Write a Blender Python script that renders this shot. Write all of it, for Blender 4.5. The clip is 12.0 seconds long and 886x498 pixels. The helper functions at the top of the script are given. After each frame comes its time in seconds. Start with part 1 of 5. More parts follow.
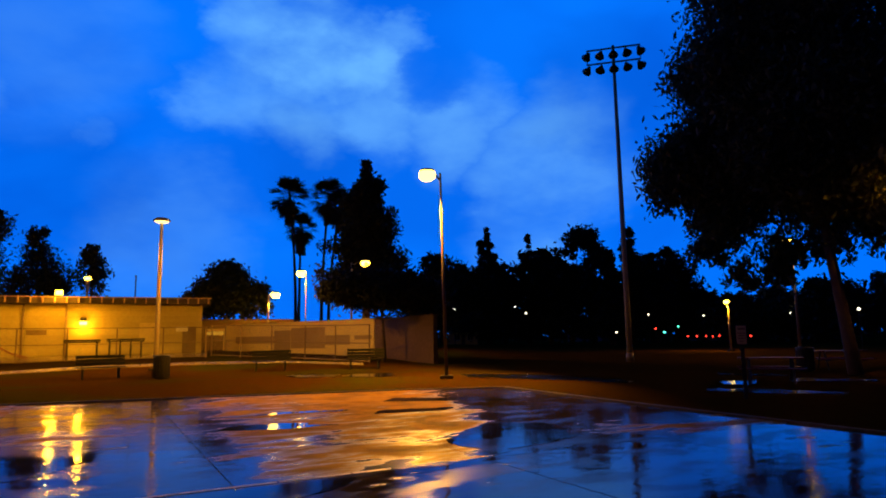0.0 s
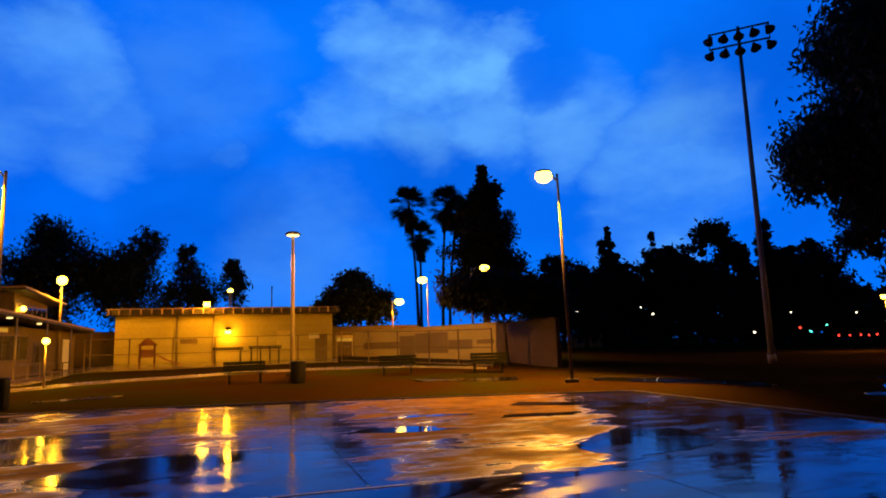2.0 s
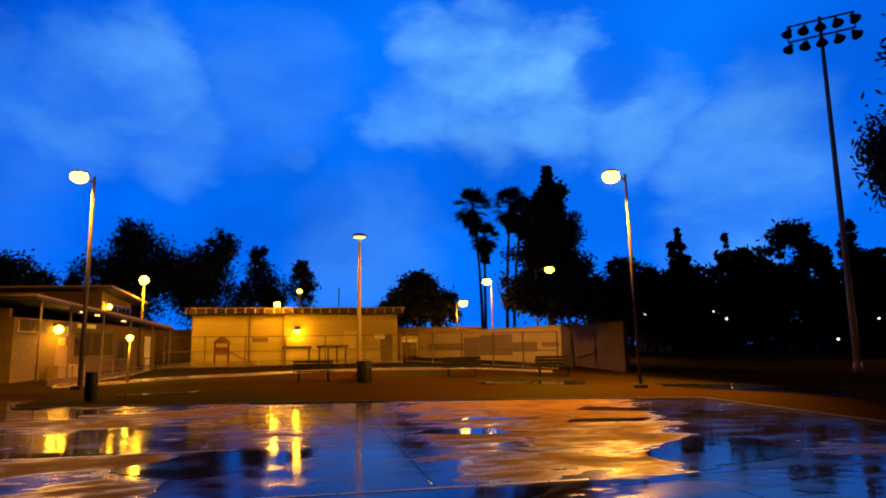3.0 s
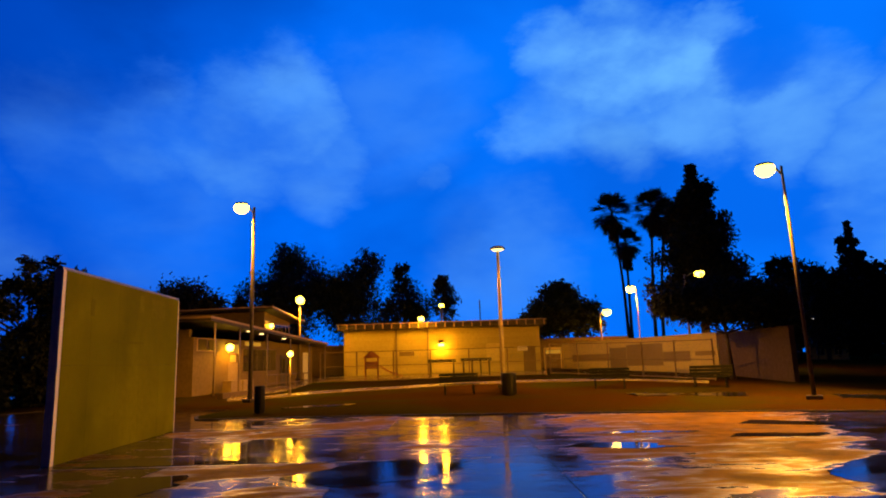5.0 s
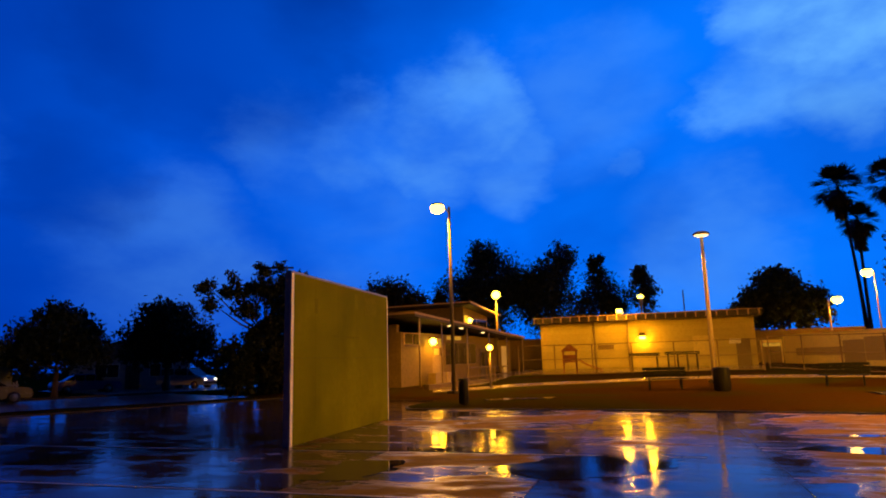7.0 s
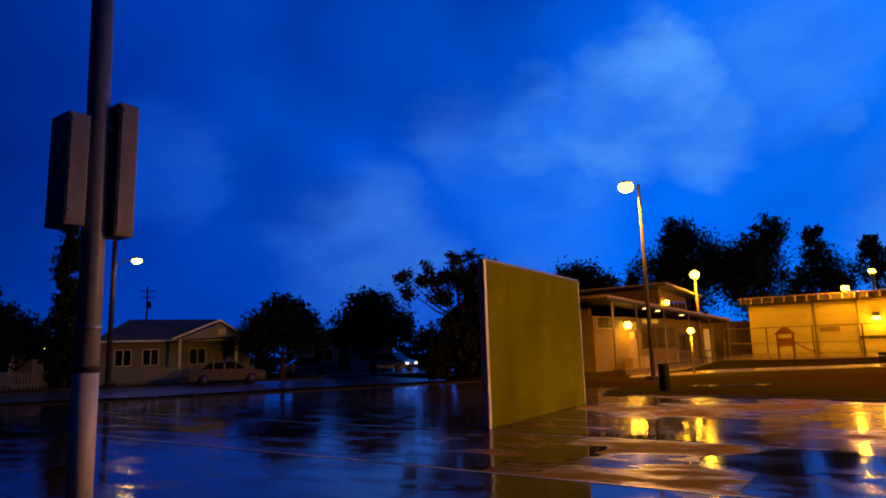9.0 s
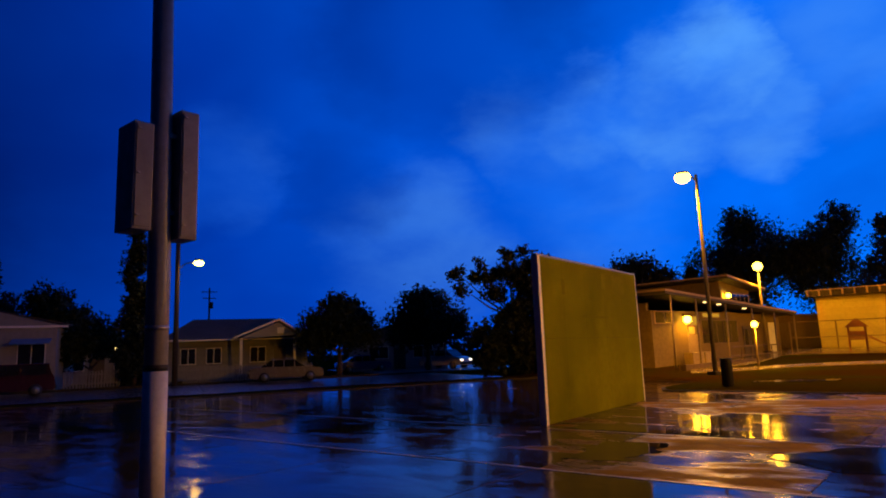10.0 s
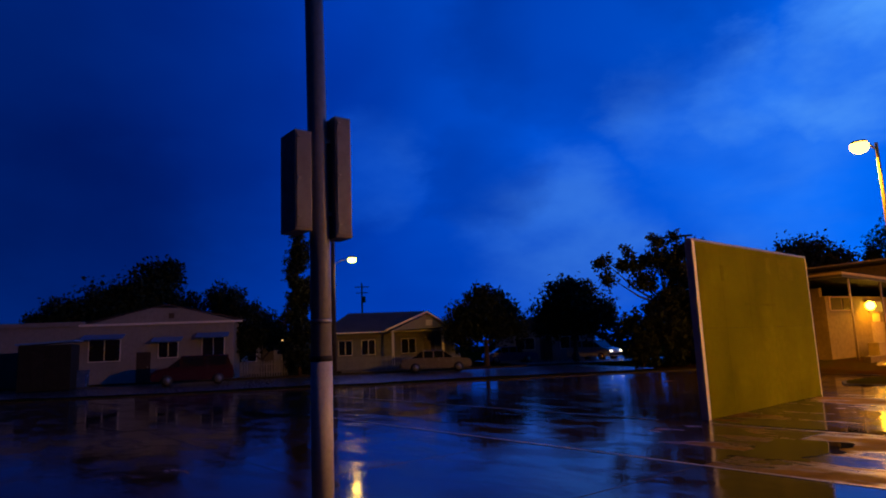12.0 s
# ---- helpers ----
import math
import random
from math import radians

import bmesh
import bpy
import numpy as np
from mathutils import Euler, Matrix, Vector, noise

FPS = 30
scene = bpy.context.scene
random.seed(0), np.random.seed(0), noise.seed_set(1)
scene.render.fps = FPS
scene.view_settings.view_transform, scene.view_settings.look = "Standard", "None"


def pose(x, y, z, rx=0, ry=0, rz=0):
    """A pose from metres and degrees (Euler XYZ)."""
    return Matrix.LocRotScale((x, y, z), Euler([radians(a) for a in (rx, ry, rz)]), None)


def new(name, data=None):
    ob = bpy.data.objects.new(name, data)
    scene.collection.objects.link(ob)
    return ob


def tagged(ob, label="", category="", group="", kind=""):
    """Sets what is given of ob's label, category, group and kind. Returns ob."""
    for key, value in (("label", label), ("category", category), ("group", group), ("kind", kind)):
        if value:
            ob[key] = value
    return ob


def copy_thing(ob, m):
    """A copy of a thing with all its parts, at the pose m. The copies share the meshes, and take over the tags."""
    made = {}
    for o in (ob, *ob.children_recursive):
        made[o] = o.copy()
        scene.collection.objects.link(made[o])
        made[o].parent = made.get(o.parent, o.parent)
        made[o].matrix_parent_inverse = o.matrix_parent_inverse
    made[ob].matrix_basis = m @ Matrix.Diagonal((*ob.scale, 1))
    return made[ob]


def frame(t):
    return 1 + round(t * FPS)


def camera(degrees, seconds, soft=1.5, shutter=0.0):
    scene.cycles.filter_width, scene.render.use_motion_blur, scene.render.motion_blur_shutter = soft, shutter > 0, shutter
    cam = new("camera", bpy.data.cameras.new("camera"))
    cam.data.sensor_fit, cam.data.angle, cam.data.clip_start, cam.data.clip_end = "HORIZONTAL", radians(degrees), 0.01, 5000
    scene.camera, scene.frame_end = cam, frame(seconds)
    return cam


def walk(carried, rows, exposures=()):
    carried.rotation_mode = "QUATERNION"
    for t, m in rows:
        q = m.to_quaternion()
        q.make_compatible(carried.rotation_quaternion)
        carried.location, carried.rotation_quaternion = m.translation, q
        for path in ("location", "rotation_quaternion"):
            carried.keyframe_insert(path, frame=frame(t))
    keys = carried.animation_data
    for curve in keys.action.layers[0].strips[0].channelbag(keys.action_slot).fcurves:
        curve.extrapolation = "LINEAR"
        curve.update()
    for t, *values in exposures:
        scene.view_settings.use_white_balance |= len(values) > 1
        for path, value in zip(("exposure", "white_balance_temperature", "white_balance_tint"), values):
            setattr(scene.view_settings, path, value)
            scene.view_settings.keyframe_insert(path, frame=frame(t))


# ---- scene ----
cam = camera(69.2, 12.0, soft=1.9)

PATH = [
    (0.0, pose(-0.0002, 0.2271, 1.60, 97.833, 0.951, 0.059)),
    (0.5, pose(-0.0106, 0.2268, 1.60, 97.901, 0.915, 2.680)),
    (1.0, pose(-0.0203, 0.2262, 1.60, 97.901, 1.041, 5.125)),
    (1.5, pose(-0.0306, 0.2250, 1.60, 98.211, 1.298, 7.733)),
    (2.0, pose(-0.0424, 0.2231, 1.60, 98.428, 1.741, 10.765)),
    (2.5, pose(-0.0540, 0.2206, 1.60, 98.633, 1.464, 13.756)),
    (3.0, pose(-0.0641, 0.2178, 1.60, 98.711, 0.852, 16.400)),
    (5.0, pose(-0.1098, 0.1988, 1.60, 100.044, 1.744, 28.909)),
    (5.5, pose(-0.1238, 0.1904, 1.60, 100.258, 1.490, 33.030)),
    (6.0, pose(-0.1370, 0.1811, 1.60, 100.302, 1.613, 37.119)),
    (6.5, pose(-0.1500, 0.1704, 1.60, 100.198, 1.613, 41.359)),
    (7.0, pose(-0.1636, 0.1575, 1.60, 99.968, 1.544, 46.100)),
    (7.5, pose(-0.1777, 0.1414, 1.60, 99.656, 1.956, 51.487)),
    (9.5, pose(-0.2063, 0.0949, 1.60, 98.996, 1.746, 65.299)),
    (10.0, pose(-0.2099, 0.0865, 1.60, 98.965, 2.109, 67.603)),
    (10.5, pose(-0.2141, 0.0758, 1.60, 98.959, 2.077, 70.504)),
    (11.0, pose(-0.2181, 0.0633, 1.60, 98.904, 2.577, 73.807)),
    (11.5, pose(-0.2213, 0.0510, 1.60, 98.811, 2.408, 77.025)),
    (12.0, pose(-0.2239, 0.0379, 1.60, 98.691, 2.287, 80.401)),
]
walk(cam, PATH)


# ---------------------------------------------------------------- sky
def polar(az, d, z=0.0):
    """A place d metres off in the compass direction az (degrees, anticlockwise from +y)."""
    return Vector((-d * math.sin(radians(az)), d * math.cos(radians(az)), z))


def heading(az, el):
    return (-math.cos(radians(el)) * math.sin(radians(az)), math.cos(radians(el)) * math.cos(radians(az)), math.sin(radians(el)))


class Nodes:
    """Short hand for building node trees."""

    def __init__(self, tree):
        self.tree = tree
        tree.nodes.clear()

    def add(self, kind, ins=None, operation="", interpolation_type="", data_type="", blend_type=""):
        n = self.tree.nodes.new(kind)
        if operation:
            n.operation = operation
        if interpolation_type:
            n.interpolation_type = interpolation_type
        if data_type:
            n.data_type = data_type
        if blend_type:
            n.blend_type = blend_type
        for k, v in (ins or {}).items():
            self.put(n.inputs[k], v)
        return n

    def put(self, socket, v):
        if isinstance(v, bpy.types.NodeSocket):
            self.tree.links.new(v, socket)
        elif isinstance(v, bpy.types.Node):
            self.tree.links.new(v.outputs[0], socket)
        elif isinstance(v, (tuple, list)) and len(v) == 3 and socket.type == "RGBA":
            socket.default_value = (*v, 1)
        else:
            socket.default_value = v

    def math(self, op, a, b=0.0, c=0.0, clamp=False):
        n = self.add("ShaderNodeMath", {0: a, 1: b, 2: c}, operation=op)
        n.use_clamp = clamp
        return n.outputs[0]

    def remap(self, v, a, b, c=0.0, d=1.0, smooth=True):
        n = self.add("ShaderNodeMapRange", {0: v, 1: a, 2: b, 3: c, 4: d}, interpolation_type="SMOOTHSTEP" if smooth else "LINEAR")
        return n.outputs[0]

    def mix(self, f, a, b, blend="MIX"):
        n = self.add("ShaderNodeMix", data_type="RGBA", blend_type=blend)
        self.put(n.inputs[0], f)
        self.put(n.inputs[6], a)
        self.put(n.inputs[7], b)
        return n.outputs[2]

    def noise(self, vec, scale, detail=4.0, rough=0.55, distort=0.0):
        n = self.add("ShaderNodeTexNoise", {"Scale": scale, "Detail": detail, "Roughness": rough, "Distortion": distort})
        if vec is not None:
            self.put(n.inputs["Vector"], vec)
        return n.outputs["Fac"]

    def ramp(self, v, stops):
        n = self.add("ShaderNodeValToRGB", {0: v})
        e = n.color_ramp.elements
        while len(e) < len(stops):
            e.new(0.5)
        for el, (p, c) in zip(e, stops):
            el.position, el.color = p, (*c, 1)
        return n.outputs[0]


def build_sky():
    w = bpy.data.worlds.new("dusk_sky")
    scene.world = w
    w.use_nodes = True
    k = Nodes(w.node_tree)
    ray = k.add("ShaderNodeTexCoord").outputs["Generated"]
    sep = k.add("ShaderNodeSeparateXYZ", {0: ray})
    up = sep.outputs[2]

    def toward(az, el):
        return k.add("ShaderNodeVectorMath", {0: ray, 1: heading(az, el)}, operation="DOT_PRODUCT").outputs["Value"]

    # the afterglow side is bright, the opposite side is nearly night
    glow = toward(4, 14)
    base = k.ramp(k.remap(glow, -0.7, 1.0, smooth=False), [
        (0.0, (0.0, 0.002, 0.018)), (0.32, (0.0, 0.022, 0.22)), (0.52, (0.0, 0.050, 0.48)), (0.70, (0.0, 0.105, 0.78)), (0.88, (0.0, 0.175, 1.05)), (1.0, (0.002, 0.215, 1.12))])
    # cloud layer, laid out on a flat ceiling
    flat = k.add("ShaderNodeVectorMath", {0: ray, 1: (1.0, 1.0, 1.9)}, operation="MULTIPLY").outputs[0]
    n1 = k.noise(flat, 2.8, 5.0, 0.5, 0.15)
    n2 = k.noise(flat, 7.0, 5.0, 0.55, 0.1)
    shade = k.remap(k.noise(flat, 1.7, 4.0, 0.5, 0.4), 0.38, 0.66)
    base = k.mix(k.math("MULTIPLY", shade, 0.55), base, k.mix(1.0, base, (0.25, 0.42, 0.62), "MULTIPLY"))
    # every cloud edge wanders: the look-up direction is shaken by two sizes of noise
    shake = k.add("ShaderNodeTexNoise", {"Vector": flat, "Scale": 4.5, "Detail": 6.0, "Roughness": 0.6}).outputs["Color"]
    shake = k.add("ShaderNodeVectorMath", {0: shake, 1: (0.5, 0.5, 0.5)}, operation="SUBTRACT").outputs[0]
    shake = k.add("ShaderNodeVectorMath", {0: shake, 1: (0.20, 0.20, 0.16)}, operation="MULTIPLY").outputs[0]
    ragged = k.add("ShaderNodeVectorMath", {0: k.add("ShaderNodeVectorMath", {0: ray, 1: shake}, operation="ADD").outputs[0]}, operation="NORMALIZE").outputs[0]

    def lobe_at(az, el, r, amount):
        along = k.add("ShaderNodeVectorMath", {0: ragged, 1: heading(az, el)}, operation="DOT_PRODUCT").outputs["Value"]
        return k.math("MULTIPLY", k.remap(along, math.cos(radians(r * 1.35)), math.cos(radians(r * 0.35))), amount)

    # thin lit cloud: the bright rift, its tail over the field, the bank above the pavilion, the street side
    lit = None
    for az, el, r, amount in ((17, 26, 4, 0.85), (12, 25, 5, 1.0), (7.5, 24, 4, 1.0), (3.5, 25.5, 2.2, 0.7), (18, 21.5, 4.5, 0.6), (12, 21, 4.5, 0.65), (5, 20, 4.5, 0.65), (-2, 18.5, 4.5, 0.6), (-11, 15, 6, 0.55), (-7, 8.5, 4, 0.5), (24, 9, 6, 0.25),
                              (42, 22, 4, 0.55), (40, 18, 4, 0.38), (47, 19.5, 4.5, 0.45), (54, 19, 4.5, 0.45), (60, 18.5, 4.5, 0.3), (32, 22, 6, 0.2), (29, 17, 1.5, 0.35), (86, 15.5, 4.5, 0.4), (70, 8, 7, 0.4), (54, 12, 7, 0.2)):
        lobe = lobe_at(az, el, r, amount)
        lit = lobe if lit is None else k.math("MAXIMUM", lit, lobe)
    puff = k.remap(k.math("ADD", k.math("MULTIPLY", n1, 0.5), k.math("MULTIPLY", n2, 0.5)), 0.36, 0.64)
    lit = k.math("MULTIPLY", lit, k.math("ADD", k.math("MULTIPLY", puff, 0.75), 0.25))
    # a clear blue hole in the rift
    lit = k.math("MULTIPLY", lit, k.math("SUBTRACT", 1.0, lobe_at(0.5, 22.5, 2.8, 0.85)))
    haze = k.remap(glow, 0.0, 0.95)
    cloud = k.mix(haze, (0.0, 0.09, 0.66), (0.15, 0.50, 1.05))
    col = k.mix(lit, base, cloud)
    # heavy cloud over the street side and overhead
    for az, el, r, amount in ((66, 29, 11, 0.6), (106, 20, 14, 0.35), (110, 11, 8, 0.35), (80, 24, 8, 0.25), (50, 34, 10, 0.5), (76, 14, 4.5, 0.35), (-15, 21, 6, 0.2), (31, 12, 6, 0.2), (12, 16, 4, 0.15)):
        lobe = lobe_at(az, el, r, amount)
        col = k.mix(lobe, col, k.mix(1.0, col, (0.2, 0.24, 0.40), "MULTIPLY"))
    east = k.remap(toward(-90, 6), 0.55, 0.95, 1.0, 0.14)
    col = k.mix(1.0, col, k.add("ShaderNodeCombineXYZ", {0: east, 1: east, 2: east}).outputs[0], "MULTIPLY")
    top = k.remap(up, 0.44, 0.85, 1.0, 0.10)
    below = k.remap(up, -0.06, 0.0, 0.1, 1.0)
    bg = k.add("ShaderNodeBackground", {0: col, 1: k.math("MULTIPLY", top, below)})
    k.add("ShaderNodeOutputWorld", {0: bg})


build_sky()
scene.view_settings.exposure = 0.0
SODIUM = (1.0, 0.40, 0.010)


def lamp_light(at, watts, radius=0.18, colour=SODIUM, down=True, tip=None, cone=170, blend=0.3):
    if down:
        data = bpy.data.lights.new("lamp_light", "SPOT")
        data.spot_size, data.spot_blend = radians(cone), blend
    else:
        data = bpy.data.lights.new("lamp_light", "POINT")
    data.energy, data.color, data.shadow_soft_size = watts, colour, radius
    ob = new("lamp_light", data)
    ob.location = at
    if tip:
        ob.rotation_euler = Vector((tip[0], tip[1], -1.0)).to_track_quat("-Z", "Y").to_euler()
    return ob


# ---------------------------------------------------------------- materials
def material(name, colours, scale=3.0, rough=(0.6, 0.9), bump=0.3, bump_scale=None, metal=0.0, island=False, spread=0.25, coat=0.0, spec=0.5, through_light=0.0):
    """Two scales of colour variation, roughness variation and a fine relief."""
    m = bpy.data.materials.new(name)
    m.use_nodes = True
    k = Nodes(m.node_tree)
    pos = k.add("ShaderNodeTexCoord").outputs["Object"]
    fine = k.noise(pos, scale * 7, 6.0, 0.65)
    broad = k.noise(pos, scale * 0.6, 3.0, 0.5, 0.4)
    col = k.mix(k.remap(broad, 0.3, 0.7), colours[0], colours[1])
    col = k.mix(k.math("MULTIPLY", k.remap(fine, 0.35, 0.75), 0.55), col, colours[-1])
    rnd = k.add("ShaderNodeNewGeometry").outputs["Random Per Island"] if island else k.add("ShaderNodeObjectInfo").outputs["Random"]
    col = k.mix(1.0, col, k.ramp(rnd, [(0.0, (1 - spread,) * 3), (1.0, (1.0,) * 3)]), "MULTIPLY")
    r = k.remap(fine, 0.3, 0.7, rough[0], rough[1])
    b = k.add("ShaderNodeBump", {"Strength": bump, "Distance": 0.02, "Height": k.noise(pos, bump_scale or scale * 12, 5.0, 0.6)})
    p = k.add("ShaderNodeBsdfPrincipled", {"Base Color": col, "Roughness": r, "Metallic": metal, "Normal": b, "Coat Weight": coat, "Specular IOR Level": spec})
    if through_light:
        p = k.add("ShaderNodeMixShader", {0: through_light, 1: p, 2: k.add("ShaderNodeBsdfTranslucent", {0: col})})
    k.add("ShaderNodeOutputMaterial", {0: p})
    return m


def glowing(name, colour, strength):
    m = bpy.data.materials.new(name)
    m.use_nodes = True
    k = Nodes(m.node_tree)
    k.add("ShaderNodeOutputMaterial", {0: k.add("ShaderNodeEmission", {0: colour, 1: strength})})
    return m


def wet_concrete():
    """Court concrete under a sheet of rain: satin-wet where it stands proud, a standing film in its hollows."""
    m = bpy.data.materials.new("wet_concrete")
    m.use_nodes = True
    k = Nodes(m.node_tree)
    pos = k.add("ShaderNodeNewGeometry").outputs["Position"]
    rnd = k.add("ShaderNodeObjectInfo").outputs["Random"]
    along = k.add("ShaderNodeMapping", {0: pos, 2: (0, 0, radians(-28))}).outputs[0]
    sep = k.add("ShaderNodeSeparateXYZ", {0: along})
    u, v = sep.outputs[0], sep.outputs[1]
    stretch = k.add("ShaderNodeMapping", {0: along, 3: (0.6, 1.0, 1.0)}).outputs[0]
    hollow = k.noise(stretch, 0.42, 4.0, 0.5, 0.5)
    streak = k.noise(k.add("ShaderNodeMapping", {0: along, 3: (0.5, 1.2, 1.0)}).outputs[0], 1.5, 6.0, 0.62, 0.4)
    level = k.math("ADD", k.math("MULTIPLY", hollow, 0.5), k.math("MULTIPLY", streak, 0.5))
    # the low parts of the court: past one joint, a trough in the middle, towards the field and over by the street
    low = k.remap(v, 7.6, 7.9, 0.16, 0.0)
    slant = k.math("MULTIPLY_ADD", v, -0.35, k.math("ADD", u, 3.6))
    low = k.math("MAXIMUM", low, k.remap(slant, 5.6, 7.2, 0.0, 0.14))
    low = k.math("MAXIMUM", low, k.remap(u, -8.4, -6.8, 0.22, 0.0))
    trough = k.math("MULTIPLY", k.remap(u, -3.0, -1.0), k.remap(u, 1.6, 3.0, 1.0, 0.0))
    low = k.math("MAXIMUM", low, k.math("MULTIPLY", trough, 0.12))
    low = k.math("MAXIMUM", low, k.remap(u, -3.2, -1.6, 0.045, 0.0))
    level = k.math("ADD", k.math("ADD", level, low), k.math("MULTIPLY_ADD", rnd, 0.10, -0.035))
    film = k.remap(level, 0.48, 0.60)
    grit = k.noise(pos, 45.0, 5.0, 0.7)
    stain = k.noise(pos, 1.3, 5.0, 0.6, 0.5)
    col = k.mix(k.remap(stain, 0.35, 0.65), (0.15, 0.080, 0.003), (0.26, 0.138, 0.005))
    col = k.mix(k.math("MULTIPLY", k.remap(grit, 0.45, 0.75), 0.5), col, (0.06, 0.045, 0.02))
    col = k.mix(k.remap(k.noise(pos, 0.5, 5.0, 0.6, 0.8), 0.55, 0.72, 0.0, 0.5), col, (0.05, 0.036, 0.016))
    col = k.mix(k.math("MULTIPLY", film, 0.9), col, (0.010, 0.010, 0.011))
    damp = k.remap(k.noise(pos, 0.9, 4.0, 0.6), 0.3, 0.7, 0.50, 0.75)
    rough = k.math("ADD", k.math("MULTIPLY", damp, k.math("SUBTRACT", 1.0, film)), k.math("MULTIPLY", film, k.remap(streak, 0.42, 0.62, 0.04, 0.19)))
    depth = k.math("MULTIPLY", k.math("SUBTRACT", 1.0, film), 0.14)
    b = k.add("ShaderNodeBump", {"Strength": depth, "Distance": 0.01, "Height": grit})
    ripple = k.add("ShaderNodeBump", {"Strength": 0.2, "Distance": 0.02, "Height": k.noise(stretch, 4.2, 4.0, 0.55), "Normal": b})
    p = k.add("ShaderNodeBsdfPrincipled", {"Base Color": col, "Roughness": rough, "IOR": 1.33, "Normal": ripple, "Specular IOR Level": k.remap(film, 0.0, 0.8, 0.015, 0.45)})
    k.add("ShaderNodeOutputMaterial", {0: p})
    return m


def still_water():
    m = bpy.data.materials.new("still_water")
    m.use_nodes = True
    k = Nodes(m.node_tree)
    pos = k.add("ShaderNodeNewGeometry").outputs["Position"]
    b = k.add("ShaderNodeBump", {"Strength": 0.10, "Distance": 0.02, "Height": k.noise(pos, 2.2, 3.0, 0.55)})
    p = k.add("ShaderNodeBsdfPrincipled", {"Base Color": (0.01, 0.01, 0.01), "Roughness": k.remap(k.noise(pos, 0.8, 4.0, 0.6), 0.35, 0.7, 0.03, 0.15), "IOR": 1.36, "Normal": b})
    k.add("ShaderNodeOutputMaterial", {0: p})
    return m


def lawn():
    """Rain-soaked turf, worn to mud in places."""
    m = bpy.data.materials.new("lawn")
    m.use_nodes = True
    k = Nodes(m.node_tree)
    pos = k.add("ShaderNodeNewGeometry").outputs["Position"]
    worn = k.remap(k.noise(pos, 0.12, 4.0, 0.55, 0.6), 0.36, 0.58)
    # the strip between court and field is trodden to red mud
    east = k.add("ShaderNodeSeparateXYZ", {0: pos}).outputs[0]
    worn = k.math("MAXIMUM", worn, k.remap(k.math("MULTIPLY_ADD", k.noise(pos, 0.3, 3.0, 0.5), 4.0, east), 2.5, 6.5, 0.0, 0.9))
    blade = k.noise(pos, 9.0, 6.0, 0.7)
    col = k.mix(worn, k.mix(blade, (0.014, 0.017, 0.002), (0.040, 0.039, 0.003)), k.mix(blade, (0.025, 0.012, 0.002), (0.046, 0.021, 0.003)))
    col = k.mix(k.remap(k.noise(pos, 0.7, 4.0, 0.6), 0.5, 0.75, 0.0, 0.5), col, (0.03, 0.018, 0.005))
    b = k.add("ShaderNodeBump", {"Strength": 0.9, "Distance": 0.06, "Height": blade})
    wet = k.remap(worn, 0.0, 1.0, 0.95, 0.75)
    p = k.add("ShaderNodeBsdfPrincipled", {"Base Color": col, "Roughness": wet, "Normal": b, "Specular IOR Level": 0.0})
    k.add("ShaderNodeOutputMaterial", {0: p})
    return m


CONCRETE, WATER, LAWN = wet_concrete(), still_water(), lawn()
ASPHALT = material("wet_asphalt", ((0.035, 0.036, 0.04), (0.055, 0.055, 0.058), (0.02, 0.02, 0.022)), 0.8, (0.12, 0.4), 0.25, 60)
KERB = material("kerb_concrete", ((0.042, 0.033, 0.014), (0.06, 0.047, 0.02), (0.025, 0.02, 0.01)), 2.0, (0.6, 0.85), 0.3, spec=0.15)
PATH_CONCRETE = material("path_concrete", ((0.24, 0.18, 0.06), (0.32, 0.24, 0.09), (0.15, 0.11, 0.045)), 0.6, (0.06, 0.30), 0.08, 30)
WALL_PAINT = material("olive_wall_paint", ((0.095, 0.102, 0.001), (0.170, 0.172, 0.002), (0.125, 0.130, 0.001)), 0.8, (0.7, 0.9), 0.05, 12, spread=0.10, spec=0.01)
STUCCO = material("beige_block", ((0.46, 0.38, 0.11), (0.53, 0.44, 0.14), (0.37, 0.30, 0.09)), 0.7, (0.7, 0.9), 0.35)
BROWN_STUCCO = material("brown_stucco", ((0.16, 0.105, 0.018), (0.20, 0.13, 0.022), (0.11, 0.073, 0.014)), 0.7, (0.7, 0.9), 0.35)
CREAM = material("cream_panel", ((0.62, 0.5, 0.17), (0.68, 0.56, 0.20), (0.46, 0.38, 0.13)), 0.6, (0.6, 0.85), 0.2)
BROWN_PAINT = material("brown_paint", ((0.17, 0.11, 0.06), (0.22, 0.15, 0.08), (0.12, 0.08, 0.05)), 0.9, (0.6, 0.85), 0.2)
FADED_PAINT = material("faded_brown_paint", ((0.24, 0.17, 0.07), (0.29, 0.21, 0.09), (0.19, 0.13, 0.055)), 0.9, (0.6, 0.85), 0.2, spread=0.1)
TAN = material("tan_wall", ((0.075, 0.042, 0.01), (0.095, 0.054, 0.014), (0.055, 0.032, 0.009)), 0.7, (0.7, 0.9), 0.3)
PALE_STUCCO = material("pale_stucco", ((0.26, 0.255, 0.26), (0.31, 0.305, 0.305), (0.21, 0.205, 0.21)), 0.6, (0.7, 0.9), 0.3)
GREY_SIDING = material("grey_siding", ((0.18, 0.18, 0.175), (0.22, 0.22, 0.21), (0.14, 0.14, 0.135)), 0.7, (0.6, 0.85), 0.3)
WHITE = material("white_paint", ((0.72, 0.70, 0.66), (0.8, 0.78, 0.74), (0.6, 0.57, 0.52)), 1.5, (0.4, 0.7), 0.1)
